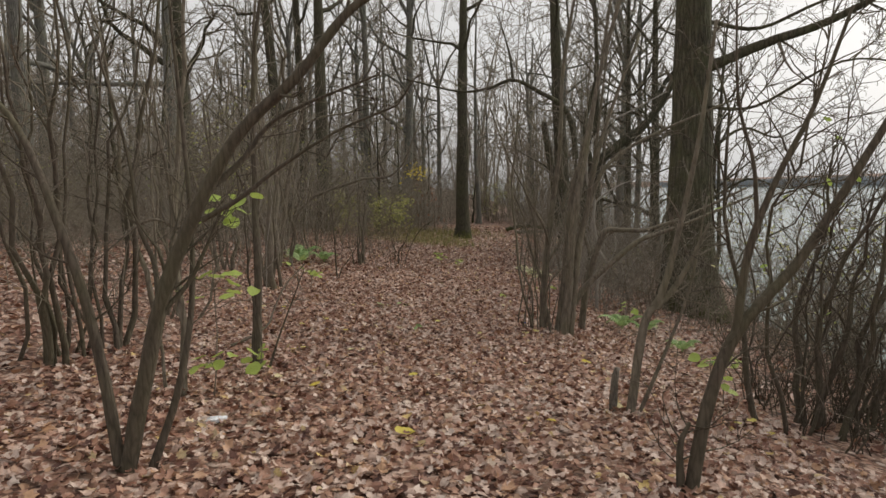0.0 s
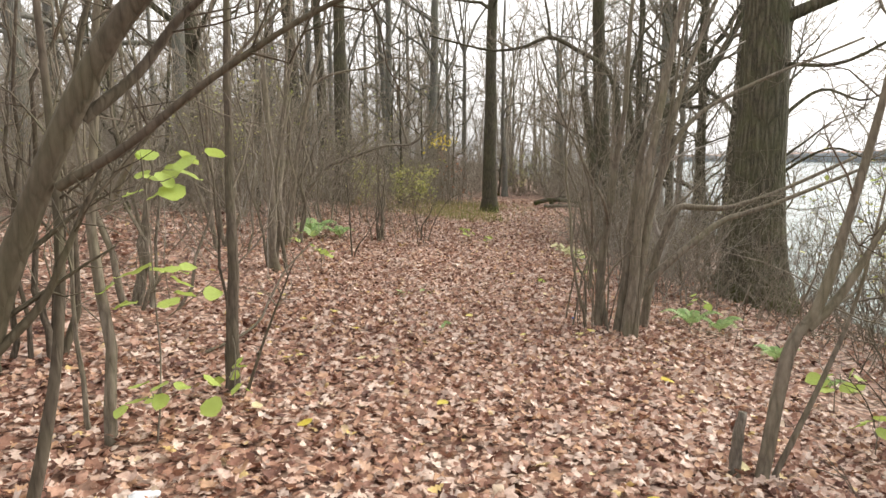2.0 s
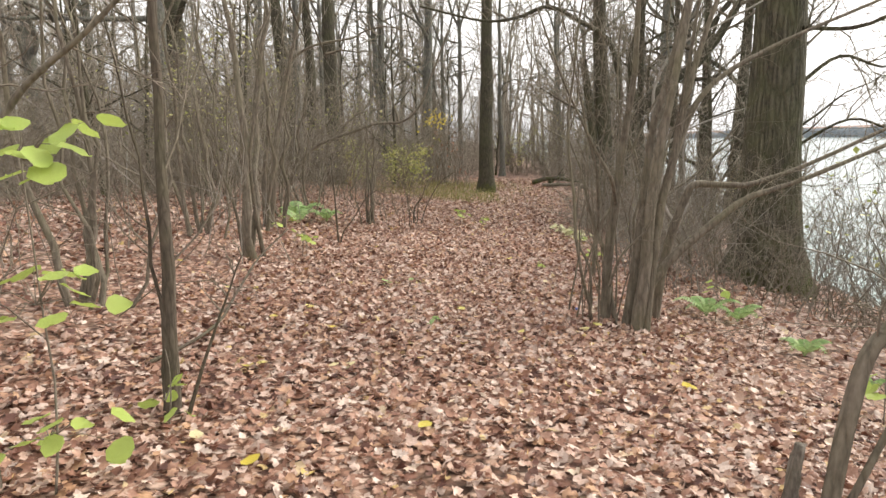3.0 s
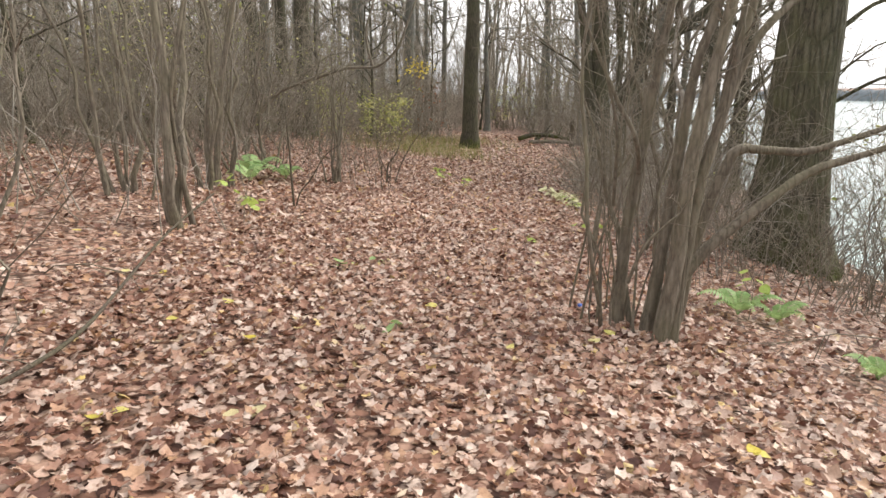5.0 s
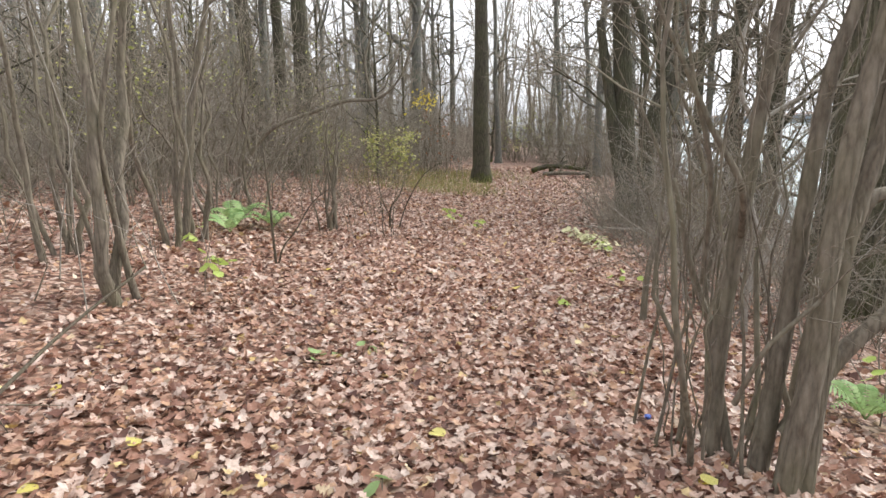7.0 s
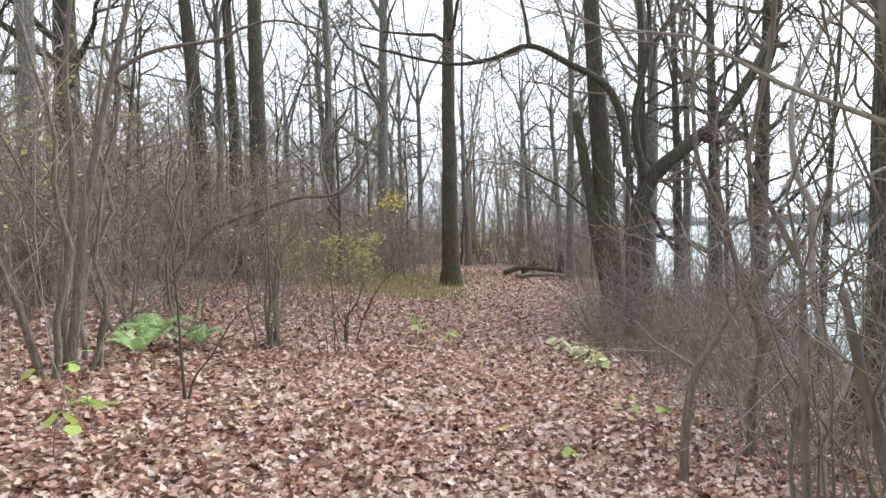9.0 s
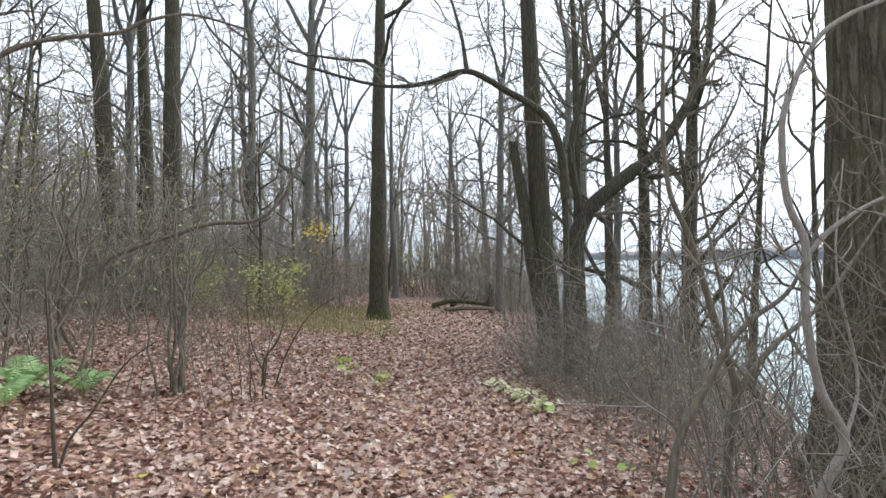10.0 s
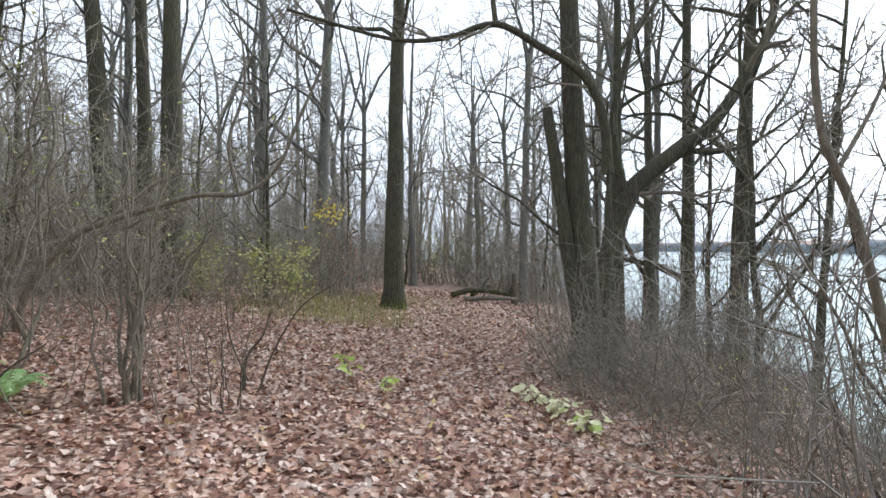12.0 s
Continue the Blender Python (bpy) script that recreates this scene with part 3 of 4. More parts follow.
shrub_thing(21, on(1.45, 8.5), hazel, "large many-stemmed hazel with grey-brown stems beside the path", twigs=7, twig_len=0.75, twig_r=0.005, arms=hazel_limbs, bare=0.35, crook=0.016, fine=2, twig_material=M_TWIG)
# hazels and saplings on the other side
shrub_thing(22, on(-2.95, 10.75), [((-0.1, 0), (-0.02, 0), 4.8, 0.05, 0.08), ((0.1, 0.03), (0.05, 0.02), 5.0, 0.055, 0.06), ((0.02, 0.1), (0.16, 0.05), 4.2, 0.03, 0.12), ((-0.14, 0.1), (-0.13, 0.03), 3.8, 0.022, 0.12), ((0.0, -0.06), (-0.06, 0), 4.2, 0.03, 0.1)], "clump of upright grey hazel stems in the leaf litter", "hazel clumps", crook=0.014)
shrub_thing(23, on(-4.2, 12.1), fan(23, 7, 0.26, 0.2, 4.8, 0.042), "clump of upright grey hazel stems in the leaf litter", "hazel clumps")
shrub_thing(24, on(-3.6, 13.6), fan(24, 6, 0.4, 0.2, 4.6, 0.034), "clump of upright grey hazel stems in the leaf litter", "hazel clumps",
            arms=[(((-0.03, 0, -0.1), (0.1, 0, 0.76), (0.2, 0, 1.58), (0.38, 0, 2.35), (0.55, 0, 3.02), (0.72, 0, 3.64), (0.9, 0, 4.6)), 0.05), (((0.5, 0, 2.87), (0.76, 0, 3.04), (1.07, 0, 3.14), (1.58, 0, 3.21), (1.79, 0, 3.31), (2.15, 0, 3.38), (2.62, 0, 3.27)), 0.022),
                  (((-0.12, 0.1, -0.1), (-0.1, 0.1, 0.9), (0.05, 0.1, 1.9), (0.02, 0.1, 3.0), (0.2, 0.1, 4.4)), 0.045)])
shrub_thing(25, on(-3.35, 7.7), fan(25, 7, 0.32, 0.15, 4.4, 0.034), "clump of straight young hazel stems", "hazel clumps")
shrub_thing(26, on(-3.4, 5.7), fan(26, 15, 0.55, 0.24, 4.2, 0.026), "thicket of thin dark hazel stems", "hazel clumps", M_DARK)
shrub_thing(27, on(-2.22, 15.9), fan(27, 8, 0.14, 0.14, 2.3, 0.03), "low dark bush with crooked stems beside the path", "low bare bushes", M_STEM, twigs=9, twig_len=0.7)
shrub_thing(28, on(-1.3, 15.9), fan(28, 8, 0.25, 0.25, 1.2, 0.012), "low dark bush with crooked stems beside the path", "low bare bushes", M_DARK, twigs=8)
shrub_thing(29, on(-1.72, 5.66), [((0, 0), (0.07, 0.02), 3.6, 0.042, 0.05), ((-0.1, 0.05), (-0.03, 0), 2.2, 0.014, 0.1), ((0.03, -0.05), (0.45, 0.1), 0.9, 0.014, 0.1)], "slender dark sapling with a split stem", material=M_DARK, crook=0.006)
shrub_thing(30, on(-2.0, 4.67), [((0, 0), (0.07, 0.02), 3.6, 0.03, 0.0), ((-0.14, 0.1), (-0.05, 0.05), 2.4, 0.014, 0.0)], "slender grey sapling standing in fallen leaves", crook=0.005, arms=[(((0.08, 0, 1.2), (0.3, 0, 1.55), (0.62, 0, 1.8), (1.0, 0, 2.15)), 0.015), (((0.05, 0, 1.25), (-0.2, 0, 1.3), (-0.6, 0, 1.0)), 0.012)])
shrub_thing(32, on(3.1, 5.3), fan(32, 22, 0.7, 0.35, 3.2, 0.03, (0.22, 0)), "tangled dark bush leaning over a brush heap", material=M_DARK, twigs=16, twig_len=1.0, twig_material=M_DARK, leaves=M_GREEN, leaf_n=26, leaf_size=0.08)


def bent(seed, name, at, limbs, label, material, category="sapling", twigs=8, twig_len=0.7):
    """A sapling whose limbs follow a few bends: rows of (bends, radius)."""
    rg = random.Random(seed)
    sp = thing(name, at, label, category)
    for bends, r in limbs:
        line = spline(bends, 6)
        tb = Tubes()
        n = len(line) - 1
        tb.add(line, [r * (1.12 - 0.75 * i / n) for i in range(n + 1)], 9, 0.07, rg)
        st = part("stem", tb.mesh("stem", material), sp)
        tw = Tubes()
        offshoots(rg, tw, line, twigs, twig_len, max(0.004, r * 0.25), 1, 0.25, 0.8, 0.08, 4)
        tagged(part("branchwork", tw.mesh("branchwork", M_TWIG if material is not M_DARK else M_DARK), st), kind="stuff")
    return sp


bent(41, "sapling", on(-1.75, 3.3), [(((0, 0, -0.1), (0.16, 0, 0.55), (0.31, 0, 1.05), (0.65, 0, 1.69), (1.0, 0, 2.03), (1.4, 0, 2.43), (1.95, 0, 2.4)), 0.042),
                                     (((0, 0, -0.1), (-0.1, 0, 0.7), (-0.25, 0, 1.3), (-0.55, 0.1, 1.9), (-1.0, 0.1, 2.2)), 0.03),
                                     (((0.49, 0, 1.32), (0.69, 0, 1.43), (0.91, 0, 1.59), (1.2, 0, 1.76), (1.5, 0, 1.88)), 0.013), (((0.26, 0.0, 0.85), (0.38, 0.05, 0.99), (0.48, 0.05, 1.17), (0.57, 0.1, 1.4)), 0.014),
                                     (((0.24, 0, 0.9), (0.18, 0.1, 1.1), (0.11, 0.1, 1.3), (0.07, 0.1, 1.7), (-0.1, 0.1, 2.4)), 0.014), (((0.56, 0.02, 1.5), (0.68, 0.1, 1.63), (0.79, 0.15, 1.79), (0.95, 0.15, 1.89), (1.4, 0.15, 2.06)), 0.016),
                                     (((0.1, 0.05, -0.1), (0.3, 0.1, 0.5), (0.35, 0.2, 1.2), (0.25, 0.3, 2.6)), 0.022)], "crooked sapling arching over the path", M_DARK)
bent(42, "sapling", on(1.3, 3.45), [(((0, 0, -0.1), (0.1, 0, 0.5), (0.25, 0, 0.9), (0.58, 0, 1.3), (0.85, 0, 1.75), (1.1, 0, 2.2), (1.3, 0, 2.8)), 0.036),
                                    (((0.24, 0, 0.88), (0.3, 0, 1.35), (0.45, 0, 1.75), (0.62, 0, 2.1), (0.8, 0, 2.6)), 0.022),
                                    (((0.34, 0, 1.45), (0.31, 0, 1.8), (0.22, 0, 2.15), (0.2, 0, 2.7)), 0.012), (((0.08, 0, 0.5), (0.2, 0.05, 0.68), (0.34, 0.05, 0.8)), 0.01),
                                    (((-0.03, 0, -0.1), (-0.05, 0, 0.25), (0.0, 0, 0.4)), 0.025)], "crooked forked sapling leaning away from the path", M_DARK)

bent(43, "sapling", on(2.95, 11.55), [(((-0.3, 0, -0.1), (-0.3, 0, 0.5), (-0.13, 0, 0.84), (-0.29, 0, 1.17), (-0.37, 0, 1.64), (-0.36, 0, 2.02), (-0.47, 0, 2.29), (-0.5, 0, 2.6), (-0.47, 0, 2.87), (-0.28, 0, 3.25), (-0.05, 0, 3.43), (0.22, 0, 3.55), (0.9, 0, 3.9)), 0.03),
                                      (((-0.35, 0, 1.98), (-0.15, 0, 2.15), (0.18, 0, 2.32), (0.7, -0.1, 2.5)), 0.018), (((-0.13, 0, 0.84), (0.05, 0.1, 1.2), (0.0, 0.2, 1.9), (0.15, 0.3, 2.6)), 0.012)], "pale grey crooked sapling in front of an old oak", M_PALE, twigs=7)
bent(45, "sapling", on(1.62, 11.55), [(((0.05, 0, -0.25), (0.08, 0, 0.4), (0.15, 0, 0.75), (0.32, 0, 1.04), (0.46, 0, 1.27), (0.63, 0, 1.44)), 0.032), (((0.6, 0, 1.42), (0.83, 0, 1.56), (0.96, 0, 1.76), (1.2, 0, 2.3)), 0.016), (((0.46, 0, 1.25), (0.42, 0, 1.6), (0.3, 0, 2.3), (0.42, 0, 3.0)), 0.012)], "broken dark sapling with one thin living branch", M_STEM, twigs=5)
bent(49, "sapling", on(2.6, 12.5), [(((0, 0, -0.1), (0.04, 0, 0.5), (0.11, 0, 0.94), (-0.07, 0, 1.54), (-0.22, 0, 2.05), (-0.39, 0, 2.45), (-0.43, 0, 3.0), (-0.40, 0, 3.8)), 0.034), (((0.1, 0, 0.9), (0.4, 0, 1.25), (0.85, 0, 1.6), (1.4, 0, 2.3)), 0.026), (((-0.3, 0, 2.25), (-0.1, 0, 2.6), (0.15, 0, 3.2)), 0.012)],
     "dark forked sapling leaning over the bank", M_STEM, twigs=5)
bent(44, "sapling", on(1.38, 4.93), [(((0, 0, -0.1), (0.11, 0, 0.7), (0.24, 0, 0.95), (0.36, 0, 1.4), (0.51, 0, 2.15), (0.62, 0, 3.0)), 0.034), (((0.2, 0, 0.85), (0.34, 0, 1.0), (0.48, 0, 1.25), (0.6, 0, 1.5)), 0.026),
                                     (((0.06, 0.05, -0.1), (0.3, 0.05, 0.5), (0.5, 0.1, 1.0), (0.62, 0.1, 1.7)), 0.016)], "crooked sapling with peeling bark beside a dead stub", M_STEM)

bent(46, "crooked_tree", on(-4.75, 19.0), [(((-0.1, 0, -0.2), (0.1, 0, 0.6), (0.65, 0, 1.3), (1.1, 0, 1.54), (1.74, 0, 1.75), (2.36, 0, 1.93), (3.0, 0, 1.97), (3.45, 0, 2.35), (3.73, 0, 3.0), (4.2, 0.2, 4.2)), 0.05), (((1.1, 0, 1.54), (1.5, 0.1, 1.9), (1.9, 0.2, 2.2), (2.5, 0.3, 2.3)), 0.022),
                                           (((0.3, 0, 0.9), (0.2, 0.1, 1.8), (0.35, 0.2, 2.8), (0.1, 0.2, 4.2)), 0.03), (((2.9, 0, 1.97), (2.75, 0.1, 2.7), (2.95, 0.2, 3.6), (2.8, 0.2, 5.0)), 0.028)], "crooked low tree with a long arching grey limb", M_STEM, "tree", twigs=11, twig_len=0.9)
bent(47, "sapling", on(-2.3, 13.1), [(((0, 0, -0.05), (-0.02, 0, 0.36), (-0.03, 0, 0.74), (-0.05, 0, 1.1), (-0.07, 0, 1.46)), 0.016), (((0.03, 0, 0.0), (0.1, 0, 0.2), (0.26, 0, 0.4), (0.48, 0, 0.73), (0.72, 0, 0.91)), 0.011)], "thin dark young sapling in the leaf litter", M_DARK, twigs=4, twig_len=0.4)
bent(48, "sapling", on(-1.35, 16.9), [(((0, 0, -0.05), (0.03, 0, 0.35), (0.2, 0, 0.6), (0.28, 0, 0.85)), 0.02), (((0.15, 0, -0.05), (0.3, 0.1, 0.4), (0.6, 0.1, 0.9), (0.95, 0.1, 1.15)), 0.012), (((0.05, 0, 0.1), (-0.15, 0, 0.6), (-0.2, 0, 1.2)), 0.01)], "dark broken sapling with thin side shoots", M_DARK, twigs=6, twig_len=0.45)

# ---- woods beyond ----
rw = random.Random(77)
spots = []
tries = 0
while len(spots) < 62 and tries < 9000:
    tries += 1
    y = rw.uniform(14, 66)
    x = rw.uniform(-0.75, 0.42) * (y + 3)
    # The last five are unseen trees behind the start, added for the light.
    if len(spots) > 56:
        x, y = rw.uniform(-16, 6), rw.uniform(-16, 3)
        if abs(x) < 4.5 and y > -5:
            continue
    mid = 0.6 + 0.09 * max(0, y - 12)
    if x > shore(y) - 0.6 or (y < 27 and x > -8.5 and y > 3) or (y >= 27 and -5.0 < x - mid < 3.0 and y < 42):
        continue
    if any((x - a) ** 2 + (y - b) ** 2 < 3.0 for a, b in spots):
        continue
    spots.append((x, y))
proto = [make_tree(100 + k, on(*spots[k]), rw.uniform(0.15, 0.34), rw.uniform(15, 21), (rw.uniform(-0.05, 0.05), rw.uniform(-0.05, 0.05)), (6 if k % 3 else 10), (0.4 if k % 3 else 0.26), material=M_HAZEBARK, label="bare woodland tree with a forked grey-brown trunk", twig=0.014, crook=0.03, fine=2, sprays=4, fork=(0.0, 0.5, 0.62)[k % 3], twig_material=M_HAZETWIG) for k in range(7)]
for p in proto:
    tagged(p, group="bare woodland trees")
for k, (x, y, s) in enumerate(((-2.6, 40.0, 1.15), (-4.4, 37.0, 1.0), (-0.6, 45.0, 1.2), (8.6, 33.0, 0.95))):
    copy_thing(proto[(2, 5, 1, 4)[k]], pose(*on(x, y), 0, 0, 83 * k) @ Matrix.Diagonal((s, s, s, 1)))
light = [make_tree(120 + k, on(*p), 0.2, 18, (0.03 - 0.03 * k, 0), 10, 0.28, material=M_HAZEBARK, label="bare woodland tree with a forked grey-brown trunk", twig=0.022, crook=0.04, fine=1, sprays=9, fork=(0.45, 0.0, 0.6)[k], twig_material=M_HAZETWIG) for k, p in enumerate([(-9.0, 47.5), (-15.0, 50.0), (6.5, 49.0)])]
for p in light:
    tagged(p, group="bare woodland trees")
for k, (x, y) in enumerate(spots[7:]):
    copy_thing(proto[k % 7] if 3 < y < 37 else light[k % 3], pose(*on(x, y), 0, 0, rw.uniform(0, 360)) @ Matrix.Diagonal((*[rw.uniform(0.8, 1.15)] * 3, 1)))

BUSH = [((-6.6, 19.0), None), ((-8.5, 22.5), M_OLIVE), ((5.4, 19.4), None), ((4.4, 14.0), None), ((-3.9, 21.0), M_OLIVE), ((-5.5, 16.5), M_OLIVE)]
bush = [shrub_thing(200 + k, on(*p), fan(200 + k, 10, 0.6, 0.55, 3.3, 0.022), "bare grey undergrowth bush" if not lv else "undergrowth bush with a few yellowing leaves", "undergrowth bushes", twigs=8, twig_len=1.0, twig_r=0.0075, leaves=lv, leaf_n=210, leaf_size=0.075, crook=0.028, least=0.006) for k, (p, lv) in enumerate(BUSH)]
rb = random.Random(5)
n = 0
while n < 70:
    y = rb.uniform(15, 50)
    x = rb.uniform(-0.72, 0.38) * (y + 2)
    mid = 0.9 + 0.09 * max(0, y - 12)
    if n > 57:
        x, y = rb.uniform(-3, 9), rb.uniform(41, 52)
    elif abs(x - mid) < (2.6 if x > mid else 4.0) or x > shore(y) - 0.8:
        continue
    if -6 < x < 0 and y < 22 and n % 3:
        continue
    copy_thing(bush[n % 6], pose(*on(x, y), 0, 0, rb.uniform(0, 360)) @ Matrix.Diagonal((*[rb.uniform(0.6, 1.3) * (0.55 if x > mid and y < 30 else 1.0)] * 3, 1)))
    n += 1
for k, (x, y, s, a) in enumerate(((6.8, 7.5, 0.8, 20), (7.4, 9.8, 0.9, 140), (7.6, 12.3, 0.8, 260), (5.2, 8.6, 0.55, 80), (8.2, 14.4, 0.9, 200), (7.0, 19.4, 0.45, 30), (6.0, 21.8, 0.5, 170), (9.4, 26.5, 0.7, 60), (4.4, 6.4, 0.75, 15), (5.1, 5.4, 0.7, 95), (4.9, 7.6, 0.6, 215), (6.7, 13.0, 0.85, 130), (6.6, 10.9, 0.8, 285), (8.0, 11.2, 0.9, 45), (5.8, 9.6, 0.6, 240), (5.6, 17.8, 0.45, 20))):
    copy_thing(bush[(0, 2, 3)[k % 3]], pose(*on(x, y), 0, 0, a) @ Matrix.Diagonal((s, s, s, 1)))


def shoots(name, seed, count, zone, tall, radius, label, material, twigs=3, keep=None):
    """Thin upright shoots without number, as one mesh."""
    rg = random.Random(seed)
    tb = Tubes()
    x0, x1, y0, y1 = zone
    for _ in range(count):
        x, y = rg.uniform(x0, x1), rg.uniform(y0, y1)
        if x > shore(y) + 0.3 or (keep and not keep(x, y)):
            continue
        h = tall * rg.uniform(0.35, 1.1)
        line = wander(rg, (x, y, height(x, y) - 0.03), (rg.gauss(0, 0.35), rg.gauss(0, 0.35), 1), h, 4, 0.24, 0.02)
        r = radius * rg.uniform(0.6, 1.3)
        tb.add(line, [r * (1 - 0.16 * k) for k in range(5)], 3, 0, rg)
        offshoots(rg, tb, line, twigs, h * 0.6, r * 0.6, 0, 0.25, 0.8, 0.02, 3)
    tagged(new(name, tb.mesh(name, material)), label, "undergrowth", kind="stuff")


def tangle(name, seed, count, zone, tall, radius, label, material, twigs=10, keep=None, flop=0.7):
    """Arching, criss-crossing bare branches without number, as one mesh."""
    rg = random.Random(seed)
    tb = Tubes()
    x0, x1, y0, y1 = zone
    for _ in range(count):
        x, y = rg.uniform(x0, x1), rg.uniform(y0, y1)
        if x > shore(y) + 0.2 or (keep and not keep(x, y)):
            continue
        h = tall * rg.uniform(0.35, 1.15)
        line = wander(rg, (x, y, height(x, y) - 0.03), (rg.gauss(0, flop), rg.gauss(0, flop), 1.1), h, 7, 0.25, -0.01)
        r = radius * rg.uniform(0.6, 1.4)
        tb.add(line, [r * (1 - 0.11 * k) for k in range(8)], 4, 0, rg)
        offshoots(rg, tb, line, twigs, h * 0.34, r * 0.55, 0, 0.12, 1.0, 0.02, 3, None, 0.3)
    tagged(new(name, tb.mesh(name, material)), label, "undergrowth", kind="stuff")


tangle("thicket", 501, 560, (-17, -3.9, 17.5, 31.0), 5.4, 0.011, "grey-brown thicket of arching bare branches", M_HAZETWIG, 14, lambda x, y: x < -3.9 - 0.08 * (y - 17.5))
tangle("thicket", 508, 150, (-15.0, -6.8, 13.5, 20.0), 5.0, 0.009, "grey-brown thicket of arching bare branches", M_TWIG, 14)
tangle("thicket", 509, 170, (2.7, 4.9, 16.8, 20.3), 2.2, 0.006, "brown brushwood at the foot of bank trees", M_HAZETWIG, 12)
shoots("undergrowth", 318, 60, (2.9, 4.8, 15.5, 20.0), 3.0, 0.008, "thin bare shoots at the foot of bank trees", M_TWIG, 4)
tangle("thicket", 502, 260, (-13, 0.2, 31.0, 42.0), 5.0, 0.015, "grey-brown thicket of arching bare branches", M_HAZETWIG, 12, lambda x, y: x < -1.6 + 0.06 * (y - 31))
tangle("thicket", 503, 45, (-9.5, -4.6, 11.0, 18.0), 3.6, 0.008, "thin arching branches among hazel clumps", M_TWIG, 10)
tangle("thicket", 504, 260, (4.6, 8.8, 5.5, 17.0), 3.8, 0.007, "tangled bare branches hanging over the water", M_TWIG, 13, lambda x, y: abs(x - 5.2) > 0.8 or y < 12.5)
tangle("thicket", 505, 80, (4.2, 8.0, 16.0, 25.0), 1.9, 0.007, "tangled bare branches along the lake bank", M_TWIG, 12)
tangle("thicket", 506, 330, (2.2, 5.4, 11.6, 21.5), 1.5, 0.005, "low brambles and dead shoots beside the path", M_HAZETWIG, 10, lambda x, y: x > 2.35 + 0.07 * (y - 11))
tangle("thicket", 507, 160, (4.5, 11.0, 37.0, 50.0), 4.5, 0.016, "grey-brown thicket beyond the bend of the path", M_HAZETWIG, 12)
shoots("undergrowth", 301, 330, (2.5, 6.5, 10.0, 24.0), 1.5, 0.006, "bare brown shoots and brambles along the bank", M_HAZETWIG, 4, lambda x, y: x > 2.4 + 0.06 * (y - 10))
shoots("undergrowth", 302, 520, (-10, -1.6, 14.5, 30.0), 1.4, 0.007, "bare brown shoots under the trees", M_TWIG, 4, lambda x, y: x < -1.5 - 0.05 * (y - 14))
shoots("undergrowth", 311, 80, (2.4, 5.2, 10.6, 14.5), 3.0, 0.006, "tall thin grey shoots before an oak", M_TWIG, 4)
shoots("undergrowth", 314, 170, (2.8, 4.4, 4.7, 6.3), 0.8, 0.007, "dark tangle of dead twigs at the foot of a bush", M_DARK, 5)
shoots("undergrowth", 316, 14, (-4.6, -2.2, 9.8, 14.2), 3.4, 0.007, "pale grey thin shoots among hazel clumps", M_PALE, 4)
shoots("undergrowth", 303, 260, (4.0, 8.5, 4.0, 12.0), 1.5, 0.006, "bare brown shoots and brambles along the bank", M_TWIG, 4)
shoots("undergrowth", 317, 46, (2.0, 3.6, 11.3, 13.6), 2.4, 0.009, "straight pale young shoots beside the path", M_PALE, 2, lambda x, y: x > 1.9 + 0.12 * (y - 11))
shoots("undergrowth", 304, 120, (-9, -3.0, 5.0, 13.0), 2.2, 0.007, "thin bare shoots among the hazels", M_TWIG, 4)
shoots("far_brush", 312, 1000, (-32, 12, 40.0, 58.0), 8.0, 0.022, "tall grey brush deep in the woods", M_HAZETWIG, 7, lambda x, y: y > 46 or abs(x - 4) > 3.5)
shoots("far_brush", 305, 1350, (-34, 12, 36.0, 60.0), 4.6, 0.020, "grey bare brush deep in the woods", M_HAZETWIG, 5, lambda x, y: y > 47 or abs(x - 0.9 - 0.1 * (y - 12)) > 2.6)
shoots("undergrowth", 307, 330, (-16, -3.5, 22.0, 36.0), 3.2, 0.012, "tall bare brush between the trees", M_HAZETWIG, 5)
shoots("undergrowth", 308, 170, (-3.5, 0.0, 31.5, 38.0), 3.0, 0.012, "tall bare brush between the trees", M_HAZETWIG, 5)
shoots("undergrowth", 309, 200, (5.0, 9.6, 22.0, 34.0), 1.5, 0.010, "bare brush along the bank", M_TWIG, 5, lambda x, y: x > 4.6 + 0.1 * (y - 22))
shoots("undergrowth", 310, 90, (6.0, 9.0, 15.5, 23.0), 1.3, 0.008, "bare brush overhanging the water", M_TWIG, 6)
shoots("undergrowth", 313, 46, (3.2, 5.6, 14.5, 20.0), 3.2, 0.009, "tall thin bare shoots on the bank", M_PALE, 5)
tb = Tubes()
rf = random.Random(306)
for _ in range(170):
    y = rf.uniform(58, 120)
    x = rf.uniform(-0.75, 0.22) * y
    if x > shore(y) - 1:
        continue
    h = rf.uniform(13, 21)
    line = wander(rf, (x, y, height(x, y) - 0.3), (rf.gauss(0, 0.05), rf.gauss(0, 0.05), 1), h, 6, 0.09, 0.05)
    r = rf.uniform(0.10, 0.22)
    tb.add(line, [r * (1 - 0.13 * k) for k in range(7)], 5, 0, rf)
    offshoots(rf, tb, line, 9, h * 0.36, r * 0.4, 1, 0.22, 0.75, 0.08, 3, None, 0.23, 0.025)
tagged(new("far_woods", tb.mesh("far_woods", M_HAZETWIG)), "grey bare trees deep in the woods", "woods", kind="stuff")
